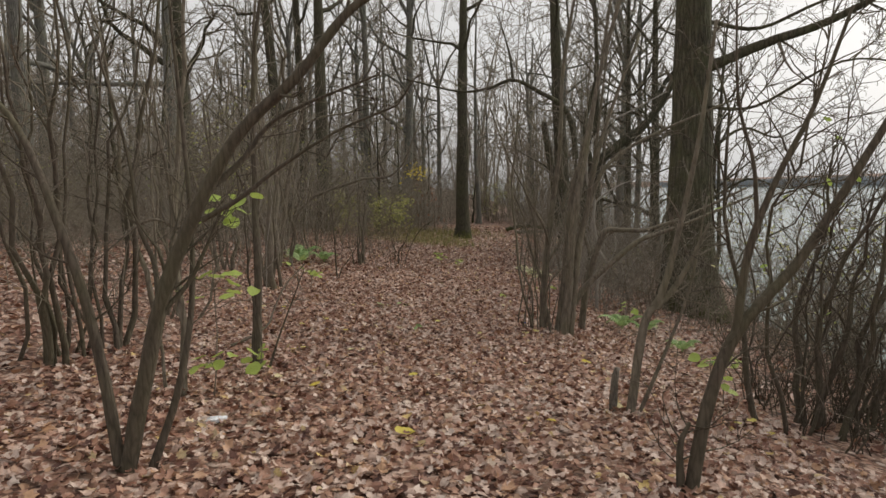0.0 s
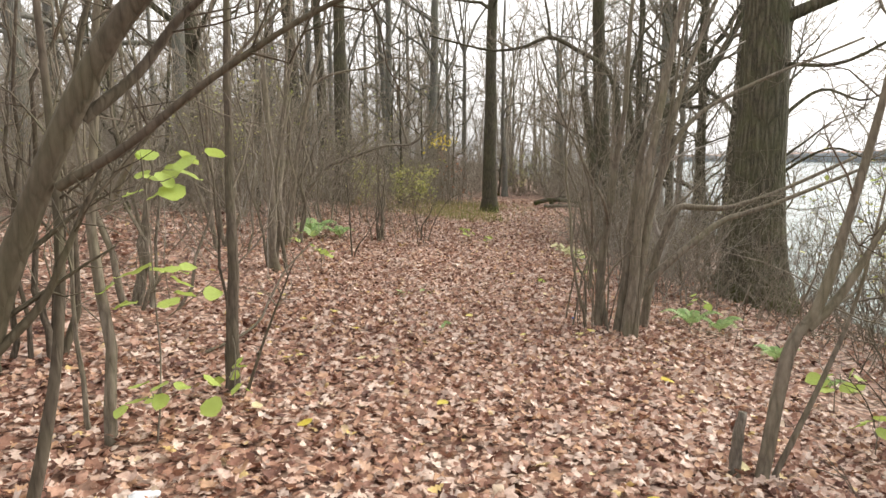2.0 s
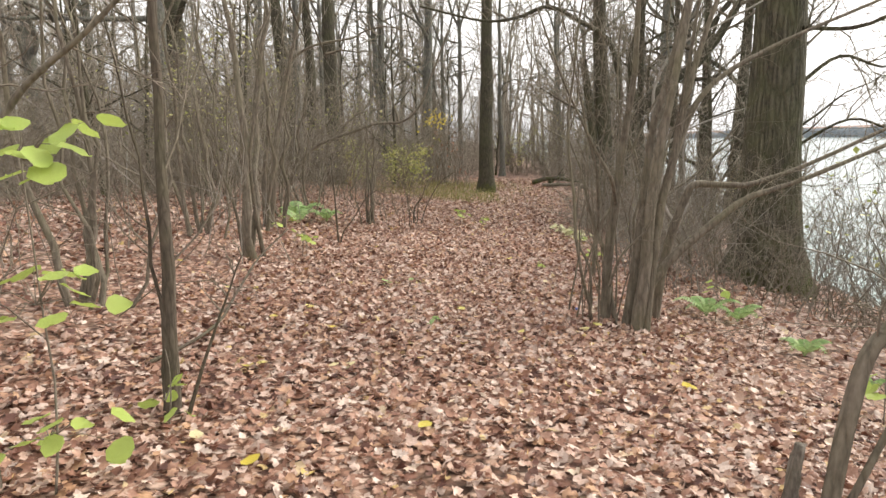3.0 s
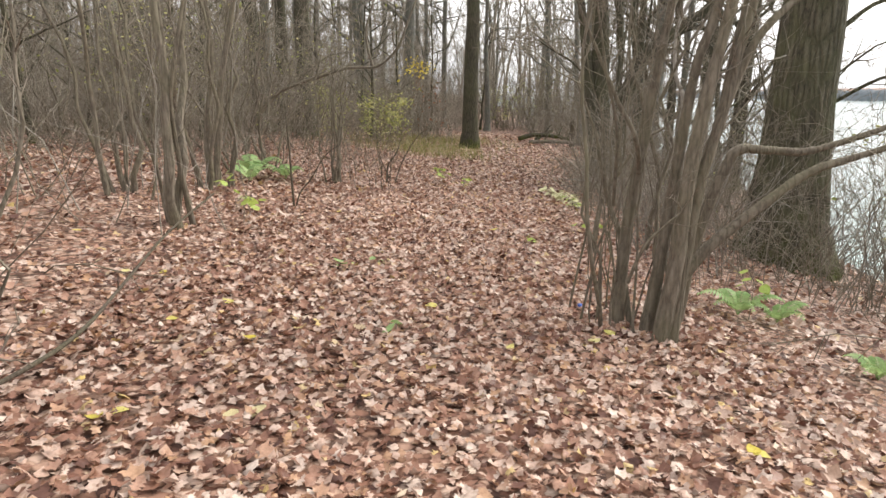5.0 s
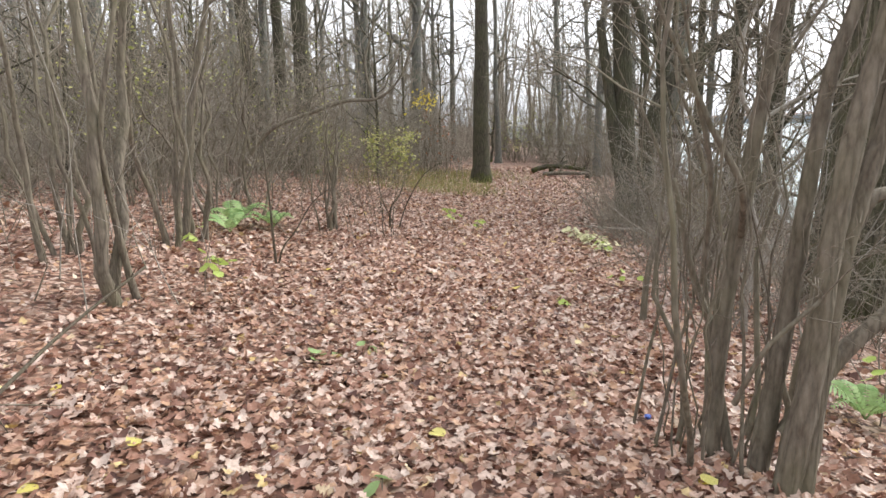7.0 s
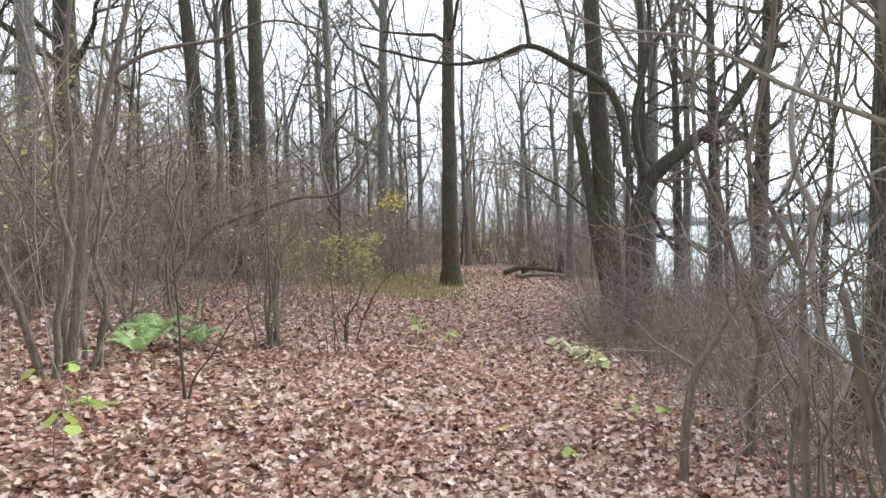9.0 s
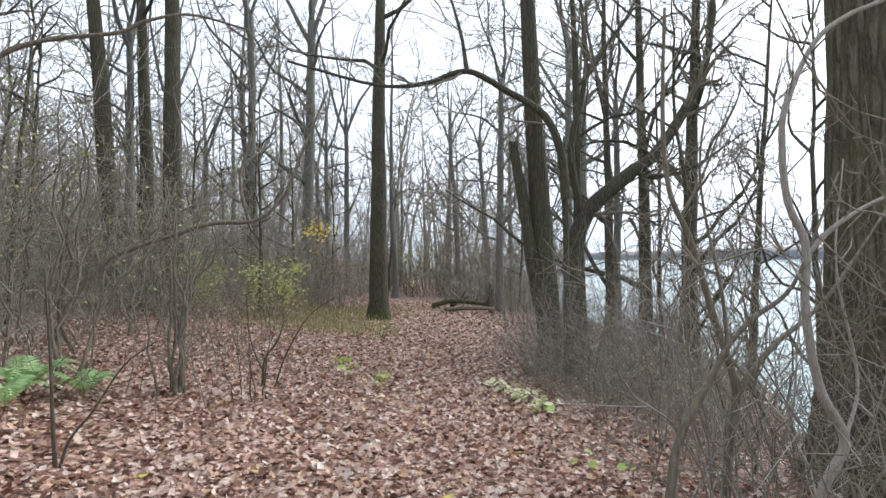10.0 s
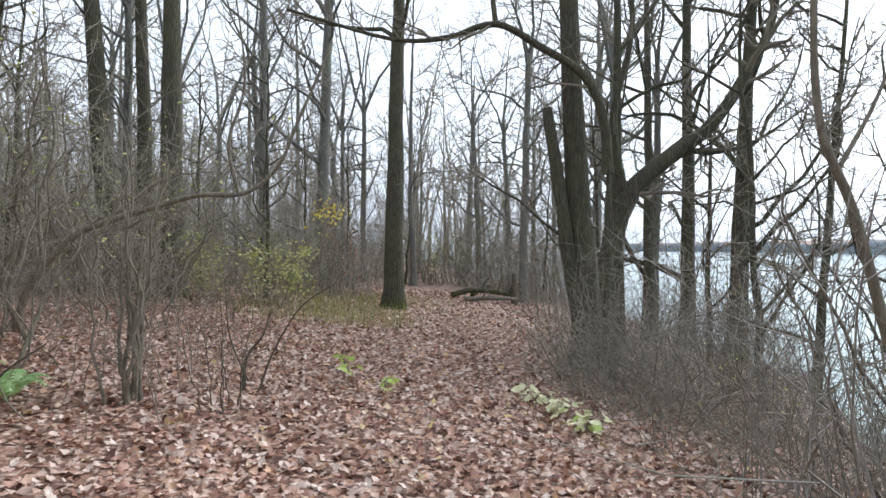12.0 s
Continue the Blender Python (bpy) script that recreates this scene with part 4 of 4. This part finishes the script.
small = [make_tree(400 + k, on(*p), 0.075, 7.5, (0.06 - 0.05 * k, 0.02), 11, 0.18, label="small crooked bare tree under the tall trees", twig=0.012, crook=0.06, fine=2, sprays=4, flare=1.2, twig_material=M_HAZETWIG) for k, p in enumerate([(-6.8, 21.5), (-3.2, 29.5), (-8.6, 17.2)])]
for s in small:
    tagged(s, group="small crooked trees")
for k, (x, y, a) in enumerate(((-9.5, 26.0, 40), (-7.6, 30.5, 130), (-4.4, 35.0, 220), (-12.0, 22.0, 300), (-1.2, 38.5, 75), (8.0, 40.0, 160), (-13.5, 31.0, 10), (6.6, 30.2, 250), (-6.2, 40.0, 330), (1.6, 44.0, 20), (7.2, 22.8, 120), (-10.2, 13.6, 190), (6.3, 19.4, 200), (7.3, 17.6, 290), (6.6, 27.5, 350), (-9.0, 20.0, 15), (-12.5, 25.5, 95), (-8.0, 24.6, 200), (-10.6, 31.5, 140), (-5.6, 31.4, 260), (-2.6, 36.0, 310), (-15.5, 28.0, 55), (-8.8, 35.5, 170), (-12.0, 37.0, 20), (-13.6, 19.5, 230))):
    copy_thing(small[k % 3], pose(*on(x, y), 0, 0, a))


# ---- the far shore ----
rs = random.Random(8)
vs, fs = [], []
ys = spaced((-300, 1200, 5))
for i, y in enumerate(ys):
    top = 9 + 5 * noise.noise((y * 0.012, 0, 0)) + 2.5 * noise.noise((y * 0.09, 4, 0)) + rs.uniform(-0.8, 0.8)
    x = 372 + 10 * noise.noise((y * 0.01, 9, 0))
    vs += [(x, y, WATER - 0.5), (x + rs.uniform(0, 3), y, WATER + top * 0.6), (x + 5 + rs.uniform(0, 3), y, WATER + top), (x + 14, y, WATER + top * 0.8), (x + 16, y, WATER - 0.5)]
    if i:
        a = 5 * (i - 1)
        fs += [(a + k, a + k + 1, a + k + 6, a + k + 5) for k in range(4)]
# Blue-grey base colour: the air's haze over the lake is painted in.
M_FAR, ntf, bf = shader("haze_tinted_woods", 1.0, 0.0)
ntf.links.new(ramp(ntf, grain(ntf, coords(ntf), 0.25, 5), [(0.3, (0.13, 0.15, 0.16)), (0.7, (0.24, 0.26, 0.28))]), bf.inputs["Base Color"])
tagged(new("backdrop", mesh_of("far_shore", vs, fs, M_FAR)), "wooded far shore of the lake, haze painted into its colour", "far shore", kind="structure")


# ---- small plants ----
def blade_mesh(kind, curl, fold, seed, material, size=1.0):
    tv, tf = leaf_template(kind, curl, fold, random.Random(seed))
    return mesh_of("leaf", [tuple(p * size + np.array((0.5 * size, 0, 0))) for p in tv], [tuple(int(q) for q in f) for f in tf], material)


GREEN_BLADES = [blade_mesh("round", 0.2, 0.12, s, M_GREEN) for s in (1, 2, 3)]
CREAM_BLADES = [blade_mesh("round", 0.3, 0.2, s, M_CREAM) for s in (4, 5)]
DEEP_BLADES = [blade_mesh("oval", 0.2, 0.1, s, M_FERN) for s in (6, 7)]


def seedling(seed, at, tall, clusters, size, blades, label, lean=(0, 0), name="seedling"):
    """A thin stalk with leaves in clusters. clusters: rows of (x, y, z) from the foot, reach, leaves."""
    rg = random.Random(seed)
    sd = thing(name, at, label, "seedling")
    tb = Tubes()
    tb.add(wander(rg, (0, 0, -0.05), (lean[0], lean[1], 1), tall, 6, 0.06, 0.02), [0.006 - 0.0006 * k for k in range(7)], 5, 0, rg)
    part("stalk", tb.mesh("stalk", M_TWIG), sd)
    for cx, cy, cz, reach, n in clusters:
        foot = Vector((lean[0] * cz, lean[1] * cz, max(0.0, cz - 0.06)))
        for _ in range(n):
            a = rg.uniform(0, 6.283)
            q = Vector((cx + reach * rg.uniform(0.1, 1) * math.cos(a), cy + reach * rg.uniform(0.1, 1) * math.sin(a), cz + reach * rg.uniform(-0.45, 0.45)))
            pt = Tubes()
            mid = foot.lerp(q, 0.5) + Vector((0, 0, 0.03))
            pt.add([foot, mid, q], [0.003, 0.002, 0.0015], 3, 0, rg)
            stem = part("leaf_stalk", pt.mesh("leaf_stalk", M_TWIG), sd)
            lf = part("leaf", rg.choice(blades), stem)
            s = size * rg.uniform(0.7, 1.2)
            lf.matrix_basis = pose(*q, rg.gauss(0, 22), rg.uniform(5, 45), math.degrees(a) + rg.gauss(0, 25)) @ Matrix.Diagonal((s, s, s, 1))
    return sd


seedling(1, on(-1.8, 4.75), 1.6, [(0.14, 0, 1.42, 0.27, 13), (0.08, 0, 0.86, 0.24, 13), (0.05, 0, 0.3, 0.25, 9)], 0.118, GREEN_BLADES, "young sapling with bright green rounded leaves", (0.03, 0))
seedling(2, on(-1.68, 5.5), 0.5, [(-0.03, 0, 0.22, 0.14, 4), (0.05, 0, 0.1, 0.12, 2)], 0.10, GREEN_BLADES, "small seedling with yellow-green leaves")
seedling(3, on(-2.45, 11.3), 0.7, [(0, 0, 0.55, 0.1, 2), (0.12, 0, 0.25, 0.14, 3)], 0.12, GREEN_BLADES, "small seedling with round green leaves")
for k, (x, y, tall, n, size) in enumerate(((-2.54, 11.95, 0.3, 5, 0.09), (-3.3, 13.2, 0.3, 4, 0.12), (-2.75, 12.0, 0.25, 4, 0.12), (1.9, 13.6, 0.12, 4, 0.08), (2.2, 13.2, 0.2, 3, 0.08), (0.95, 12.1, 0.12, 4, 0.08),
                                           (2.7, 6.6, 0.35, 5, 0.11), (3.1, 7.2, 0.3, 4, 0.11), (2.4, 5.6, 0.3, 5, 0.10), (-0.3, 18.1, 0.35, 9, 0.10), (0.2, 17.0, 0.22, 12, 0.09), (-0.25, 17.7, 0.3, 7, 0.09), (2.65, 9.5, 0.5, 6, 0.10))):
    seedling(10 + k, on(x, y), tall, [(0, 0, tall * 0.75, 0.14, n)], size, GREEN_BLADES, "small seedling with fresh green leaves among fallen leaves")
for k, (x, y) in enumerate(((-1.14, 9.76), (-1.0, 9.86), (-0.76, 10.14), (-0.4, 8.1))):
    seedling(30 + k, on(x, y), 0.05, [(0, 0, 0.05, 0.05, 2)], 0.10, DEEP_BLADES, "tiny dark green plant low in the litter")
for k in range(9):
    t = k / 8
    seedling(40 + k, on(2.02 + 0.28 * t + 0.08 * math.sin(k * 2.1), 17.7 - 1.7 * t), 0.2, [(0, 0, 0.14, 0.15, 9)], 0.11, CREAM_BLADES if k < 6 else CREAM_BLADES + GREEN_BLADES[:1], "low plant with pale cream-yellow leaves beside the path")


def fern(seed, at, fronds, length, label):
    rg = random.Random(seed)
    fn = thing("fern", at, label, "fern")
    for k in range(fronds):
        a = 6.283 * k / fronds + rg.uniform(-0.3, 0.3)
        ln = length * rg.uniform(0.75, 1.15)
        way = Vector((math.cos(a), math.sin(a), 0))
        side = Vector((-way.y, way.x, 0))
        line = [way * (ln * t) + Vector((0, 0, 0.03 + ln * (1.75 * t - 1.35 * t * t))) for t in (i / 14 for i in range(15))]
        tb = Tubes()
        tb.add(line, [0.004 - 0.0002 * i for i in range(15)], 3, 0, rg)
        v, f = tb.v, tb.f
        for i in range(2, 14):
            w_ = 0.26 * ln * math.sin(math.pi * (i / 14) ** 0.75) + 0.012
            for sgn in (-1, 1):
                p, d = line[i], (line[i + 1] - line[i]) * 0.45
                tip = p + side * (sgn * w_) + d * 1.6 + Vector((0, 0, -0.25 * w_))
                n0 = len(v)
                midp = p.lerp(tip, 0.5)
                v += [tuple(p - d * 0.6), tuple(midp - d * 0.9), tuple(tip), tuple(midp + d * 0.9 + Vector((0, 0, 0.012))), tuple(p + d * 0.8)]
                f.append((n0, n0 + 1, n0 + 2, n0 + 3, n0 + 4) if sgn > 0 else (n0 + 4, n0 + 3, n0 + 2, n0 + 1, n0))
        part("frond", mesh_of("frond", v, f, M_FERN), fn)
    return fn


fern(1, on(2.55, 9.5), 7, 0.34, "bright green fern in the fallen leaves near an oak")
fern(2, on(2.88, 9.45), 5, 0.28, "bright green fern in the fallen leaves near an oak")
fern(6, on(2.98, 8.2), 5, 0.24, "small green fern in the fallen leaves of the bank")
fern(7, on(3.1, 7.4), 4, 0.16, "small green fern in the fallen leaves of the bank")
fern(3, on(-3.5, 15.2), 8, 0.55, "blue-green fern among bare hazel stems")
fern(4, on(-3.0, 15.4), 6, 0.45, "blue-green fern among bare hazel stems")
fern(5, on(-3.35, 14.5), 5, 0.4, "blue-green fern among bare hazel stems")

# bushes that still carry leaves
shrub_thing(51, on(-3.1, 27.2), fan(51, 20, 1.1, 0.7, 1.7, 0.012), "low bush with yellow-green leaves by the path", leaves=M_OLIVE, leaf_n=1700, leaf_size=0.10, twigs=8, twig_len=0.5)
shrub_thing(52, on(-1.8, 33.2), fan(52, 9, 0.5, 0.3, 3.4, 0.02), "tall thin shrub with golden yellow leaves at its top", twigs=8, twig_len=0.6)
shrub_thing(53, on(-0.9, 33.6), fan(53, 9, 0.5, 0.3, 2.6, 0.02), "thin shrub with rusty red leaves", leaves=M_RUST, leaf_n=130, leaf_size=0.10, twigs=8, twig_len=0.6)
shrub_thing(54, on(2.6, 45.0), fan(54, 9, 0.7, 0.3, 2.8, 0.02), "far bush with yellow-green leaves", leaves=M_OLIVE, leaf_n=300, leaf_size=0.12, twigs=8)
rg = random.Random(4)
gold = thing("golden_spray", on(-1.75, 33.0, 3.1), "dense spray of golden yellow leaves on a shrub", "foliage")
tb = Tubes()
tb.add([(0, 0, -0.9), (0.05, 0, -0.2), (0.2, 0, 0.3)], [0.015, 0.01, 0.004], 5, 0, rg)
part("stem", tb.mesh("stem", M_TWIG), gold)
rows = [(rg.gauss(0.1, 0.38), rg.gauss(0, 0.3), rg.gauss(0, 0.2) - 0.1, rg.uniform(0, 6.28), rg.gauss(0, 0.6), rg.gauss(0, 0.6), 0.13 * rg.uniform(0.6, 1.2)) for _ in range(110)]
tagged(part("foliage", scatter_mesh("foliage", [leaf_template("oval", 0.3, 0.2, rg)], rows, M_GOLD), gold), kind="stuff")

shrub_thing(55, on(5.6, 9.6), fan(55, 12, 0.7, 0.6, 2.6, 0.014), "bank bush with a few yellow-green leaves", leaves=M_OLIVE, leaf_n=260, leaf_size=0.075, twigs=9, twig_len=0.8)
shrub_thing(56, on(6.6, 12.2), fan(56, 12, 0.7, 0.6, 2.8, 0.014), "bank bush with a few yellow-green leaves", leaves=M_OLIVE, leaf_n=220, leaf_size=0.08, twigs=9, twig_len=0.8)

# thin dry grass round the foot of the far oak
blade = (np.array([(-0.5, 0.03, 0), (-0.5, -0.03, 0), (0.0, -0.02, 0.06), (0.0, 0.02, 0.06), (0.5, 0.002, 0.0), (0.5, -0.002, 0.0)]), np.array([(0, 1, 2, 3), (3, 2, 5, 4)]))
rows = []
for _ in range(5200):
    x, y = rg.gauss(-0.9, 1.7), rg.uniform(24.0, 35.0)
    if 1.0 < x < 3.6 and y < 31 and rg.random() < 0.85:
        continue
    h = rg.uniform(0.12, 0.34)
    rows.append((x, y, height(x, y) + h * 0.45, rg.uniform(0, 6.28), -1.35 + rg.gauss(0, 0.3), 0, h))
tagged(new("dry_grass", scatter_mesh("dry_grass", [blade], rows, M_GRASS)), "thin yellowing grass round the foot of an oak", "grass", kind="stuff")


# ---- fallen wood ----
def log_thing(seed, name, at, bends, r, label, material, category="log", stubs=0):
    rg = random.Random(seed)
    lg = thing(name, at, label, category)
    line = spline(bends, 5)
    n = len(line) - 1
    tb = Tubes()
    tb.add(line, [r * (1 - 0.35 * i / n) for i in range(n + 1)], 10, 0.1, rg)
    tb.f.append(tuple(range(9, -1, -1)))
    part("wood", tb.mesh("wood", material), lg)
    for _ in range(stubs):
        i = rg.randint(2, n - 1)
        st = Tubes()
        a = rg.uniform(0.3, 2.8)
        st.add(wander(rg, line[i], (0.4, math.cos(a) * 0.5, abs(math.sin(a))), r * rg.uniform(3, 7), 3, 0.15, 0.05), [r * 0.4, r * 0.33, r * 0.25, r * 0.15], 6, 0.05, rg)
        part("branch_stub", st.mesh("branch_stub", material), lg)
    return lg


log_thing(1, "log", on(3.2, 36.2), ((0, 0, 0.12), (0.7, 0.1, 0.3), (1.5, 0, 0.28), (2.6, -0.1, 0.12)), 0.12, "dark rotting log lying at the bend of the path", M_BARK, stubs=3)
log_thing(2, "log", on(3.6, 35.2), ((0, 0, 0.1), (0.9, 0.05, 0.12), (2.1, -0.1, 0.08)), 0.10, "barkless pale log lying at the bend of the path", M_DEAD, stubs=1)
log_thing(3, "log", on(4.1, 36.6), ((0, 0, 0.15), (0.4, 0.3, 0.4), (0.9, 0.7, 0.55)), 0.11, "dark broken log propped on another log", M_BARK, stubs=1)
log_thing(4, "stump", on(5.7, 35.6), ((0, 0, -0.1), (0.03, 0, 0.5), (0.0, 0, 1.3)), 0.16, "dark upright broken stump beside the logs", M_DARK, "stump")
log_thing(5, "dead_stub", on(1.27, 4.98), ((0, 0, -0.05), (0.01, 0, 0.2), (0.03, 0, 0.36)), 0.036, "short dead stub standing in the leaves", M_DEAD, "stump")
log_thing(6, "fallen_branch", on(-2.1, 6.75), ((-0.35, -0.6, 0.0), (-0.05, 0.0, 0.06), (0.02, 0.5, 0.1), (-0.1, 1.2, 0.14), (-0.2, 2.2, 0.3), (-0.1, 3.0, 0.5)), 0.014, "long thin dead branch lying over the leaves", M_DARK, "branch", stubs=5)

# ---- single yellow leaves on the litter ----
FALLEN = [blade_mesh("round", 0.3, 0.15, 21, M_YELLOW), blade_mesh("oval", 0.3, 0.2, 22, M_YELLOW), blade_mesh("round", -0.25, 0.1, 23, M_YELLOW)]
YELLOWS = ((-0.38, 4.09), (1.3, 4.93), (0.74, 4.47), (-0.32, 5.73), (-1.5, 5.41), (-1.57, 6.6), (1.42, 6.7), (-1.58, 6.56), (-0.95, 6.83), (-1.08, 6.7), (0.33, 7.77), (1.13, 8.33), (-0.14, 8.7), (0.93, 8.13), (0.84, 10.46),
           (-3.53, 9.74), (-1.59, 8.33), (-1.81, 7.92), (-2.58, 8.78), (0.92, 8.1), (1.12, 8.31), (-1.24, 7.7), (-2.3, 8.87), (1.41, 6.73), (-1.13, 5.06), (2.3, 5.0), (2.5, 4.9), (2.45, 5.2), (0.5, 12.6), (-0.9, 13.2), (-1.6, 12.9))
for k, (x, y) in enumerate(YELLOWS):
    s = (0.095, 0.08, 0.07, 0.085)[k % 4] * (1.45 if k < 2 else 1.0)
    lf = new("fallen_leaf", FALLEN[k % 3])
    lf.matrix_world = pose(x, y, height(x, y) + 0.045, 8 * math.sin(k), 10 * math.cos(k * 1.7), 77 * k) @ Matrix.Diagonal((s, s, s, 1))
    tagged(lf, "single yellow leaf lying on brown litter", "leaf", "yellow leaves on the litter")


def crumple(name, at, size, colour, label, category):
    rg = random.Random(3)
    m, nt, b_ = shader(name + "_skin", 0.35, 0.5)
    nt.links.new(ramp(nt, grain(nt, coords(nt), 30), [(0.35, tuple(0.6 * q for q in colour)), (0.6, colour)]), b_.inputs["Base Color"])
    bm = bmesh.new()
    bmesh.ops.create_icosphere(bm, subdivisions=2, radius=1)
    for v in bm.verts:
        v.co = Vector((v.co.x * size[0], v.co.y * size[1], v.co.z * size[2])) * rg.uniform(0.65, 1.2)
    me = bpy.data.meshes.new(name)
    bm.to_mesh(me)
    bm.free()
    me.materials.append(m)
    ob = new(name, me)
    ob.matrix_world = pose(*at, 0, 0, 25)
    tagged(ob, label, category)


crumple("crumpled_wrapper", on(-1.57, 4.15, 0.03), (0.075, 0.045, 0.022), (0.75, 0.77, 0.8), "crumpled white plastic wrapper lying in the leaves", "litter")
crumple("plastic_scrap", on(1.06, 9.17, 0.03), (0.02, 0.02, 0.015), (0.08, 0.16, 0.55), "small blue plastic scrap in the leaves", "litter")
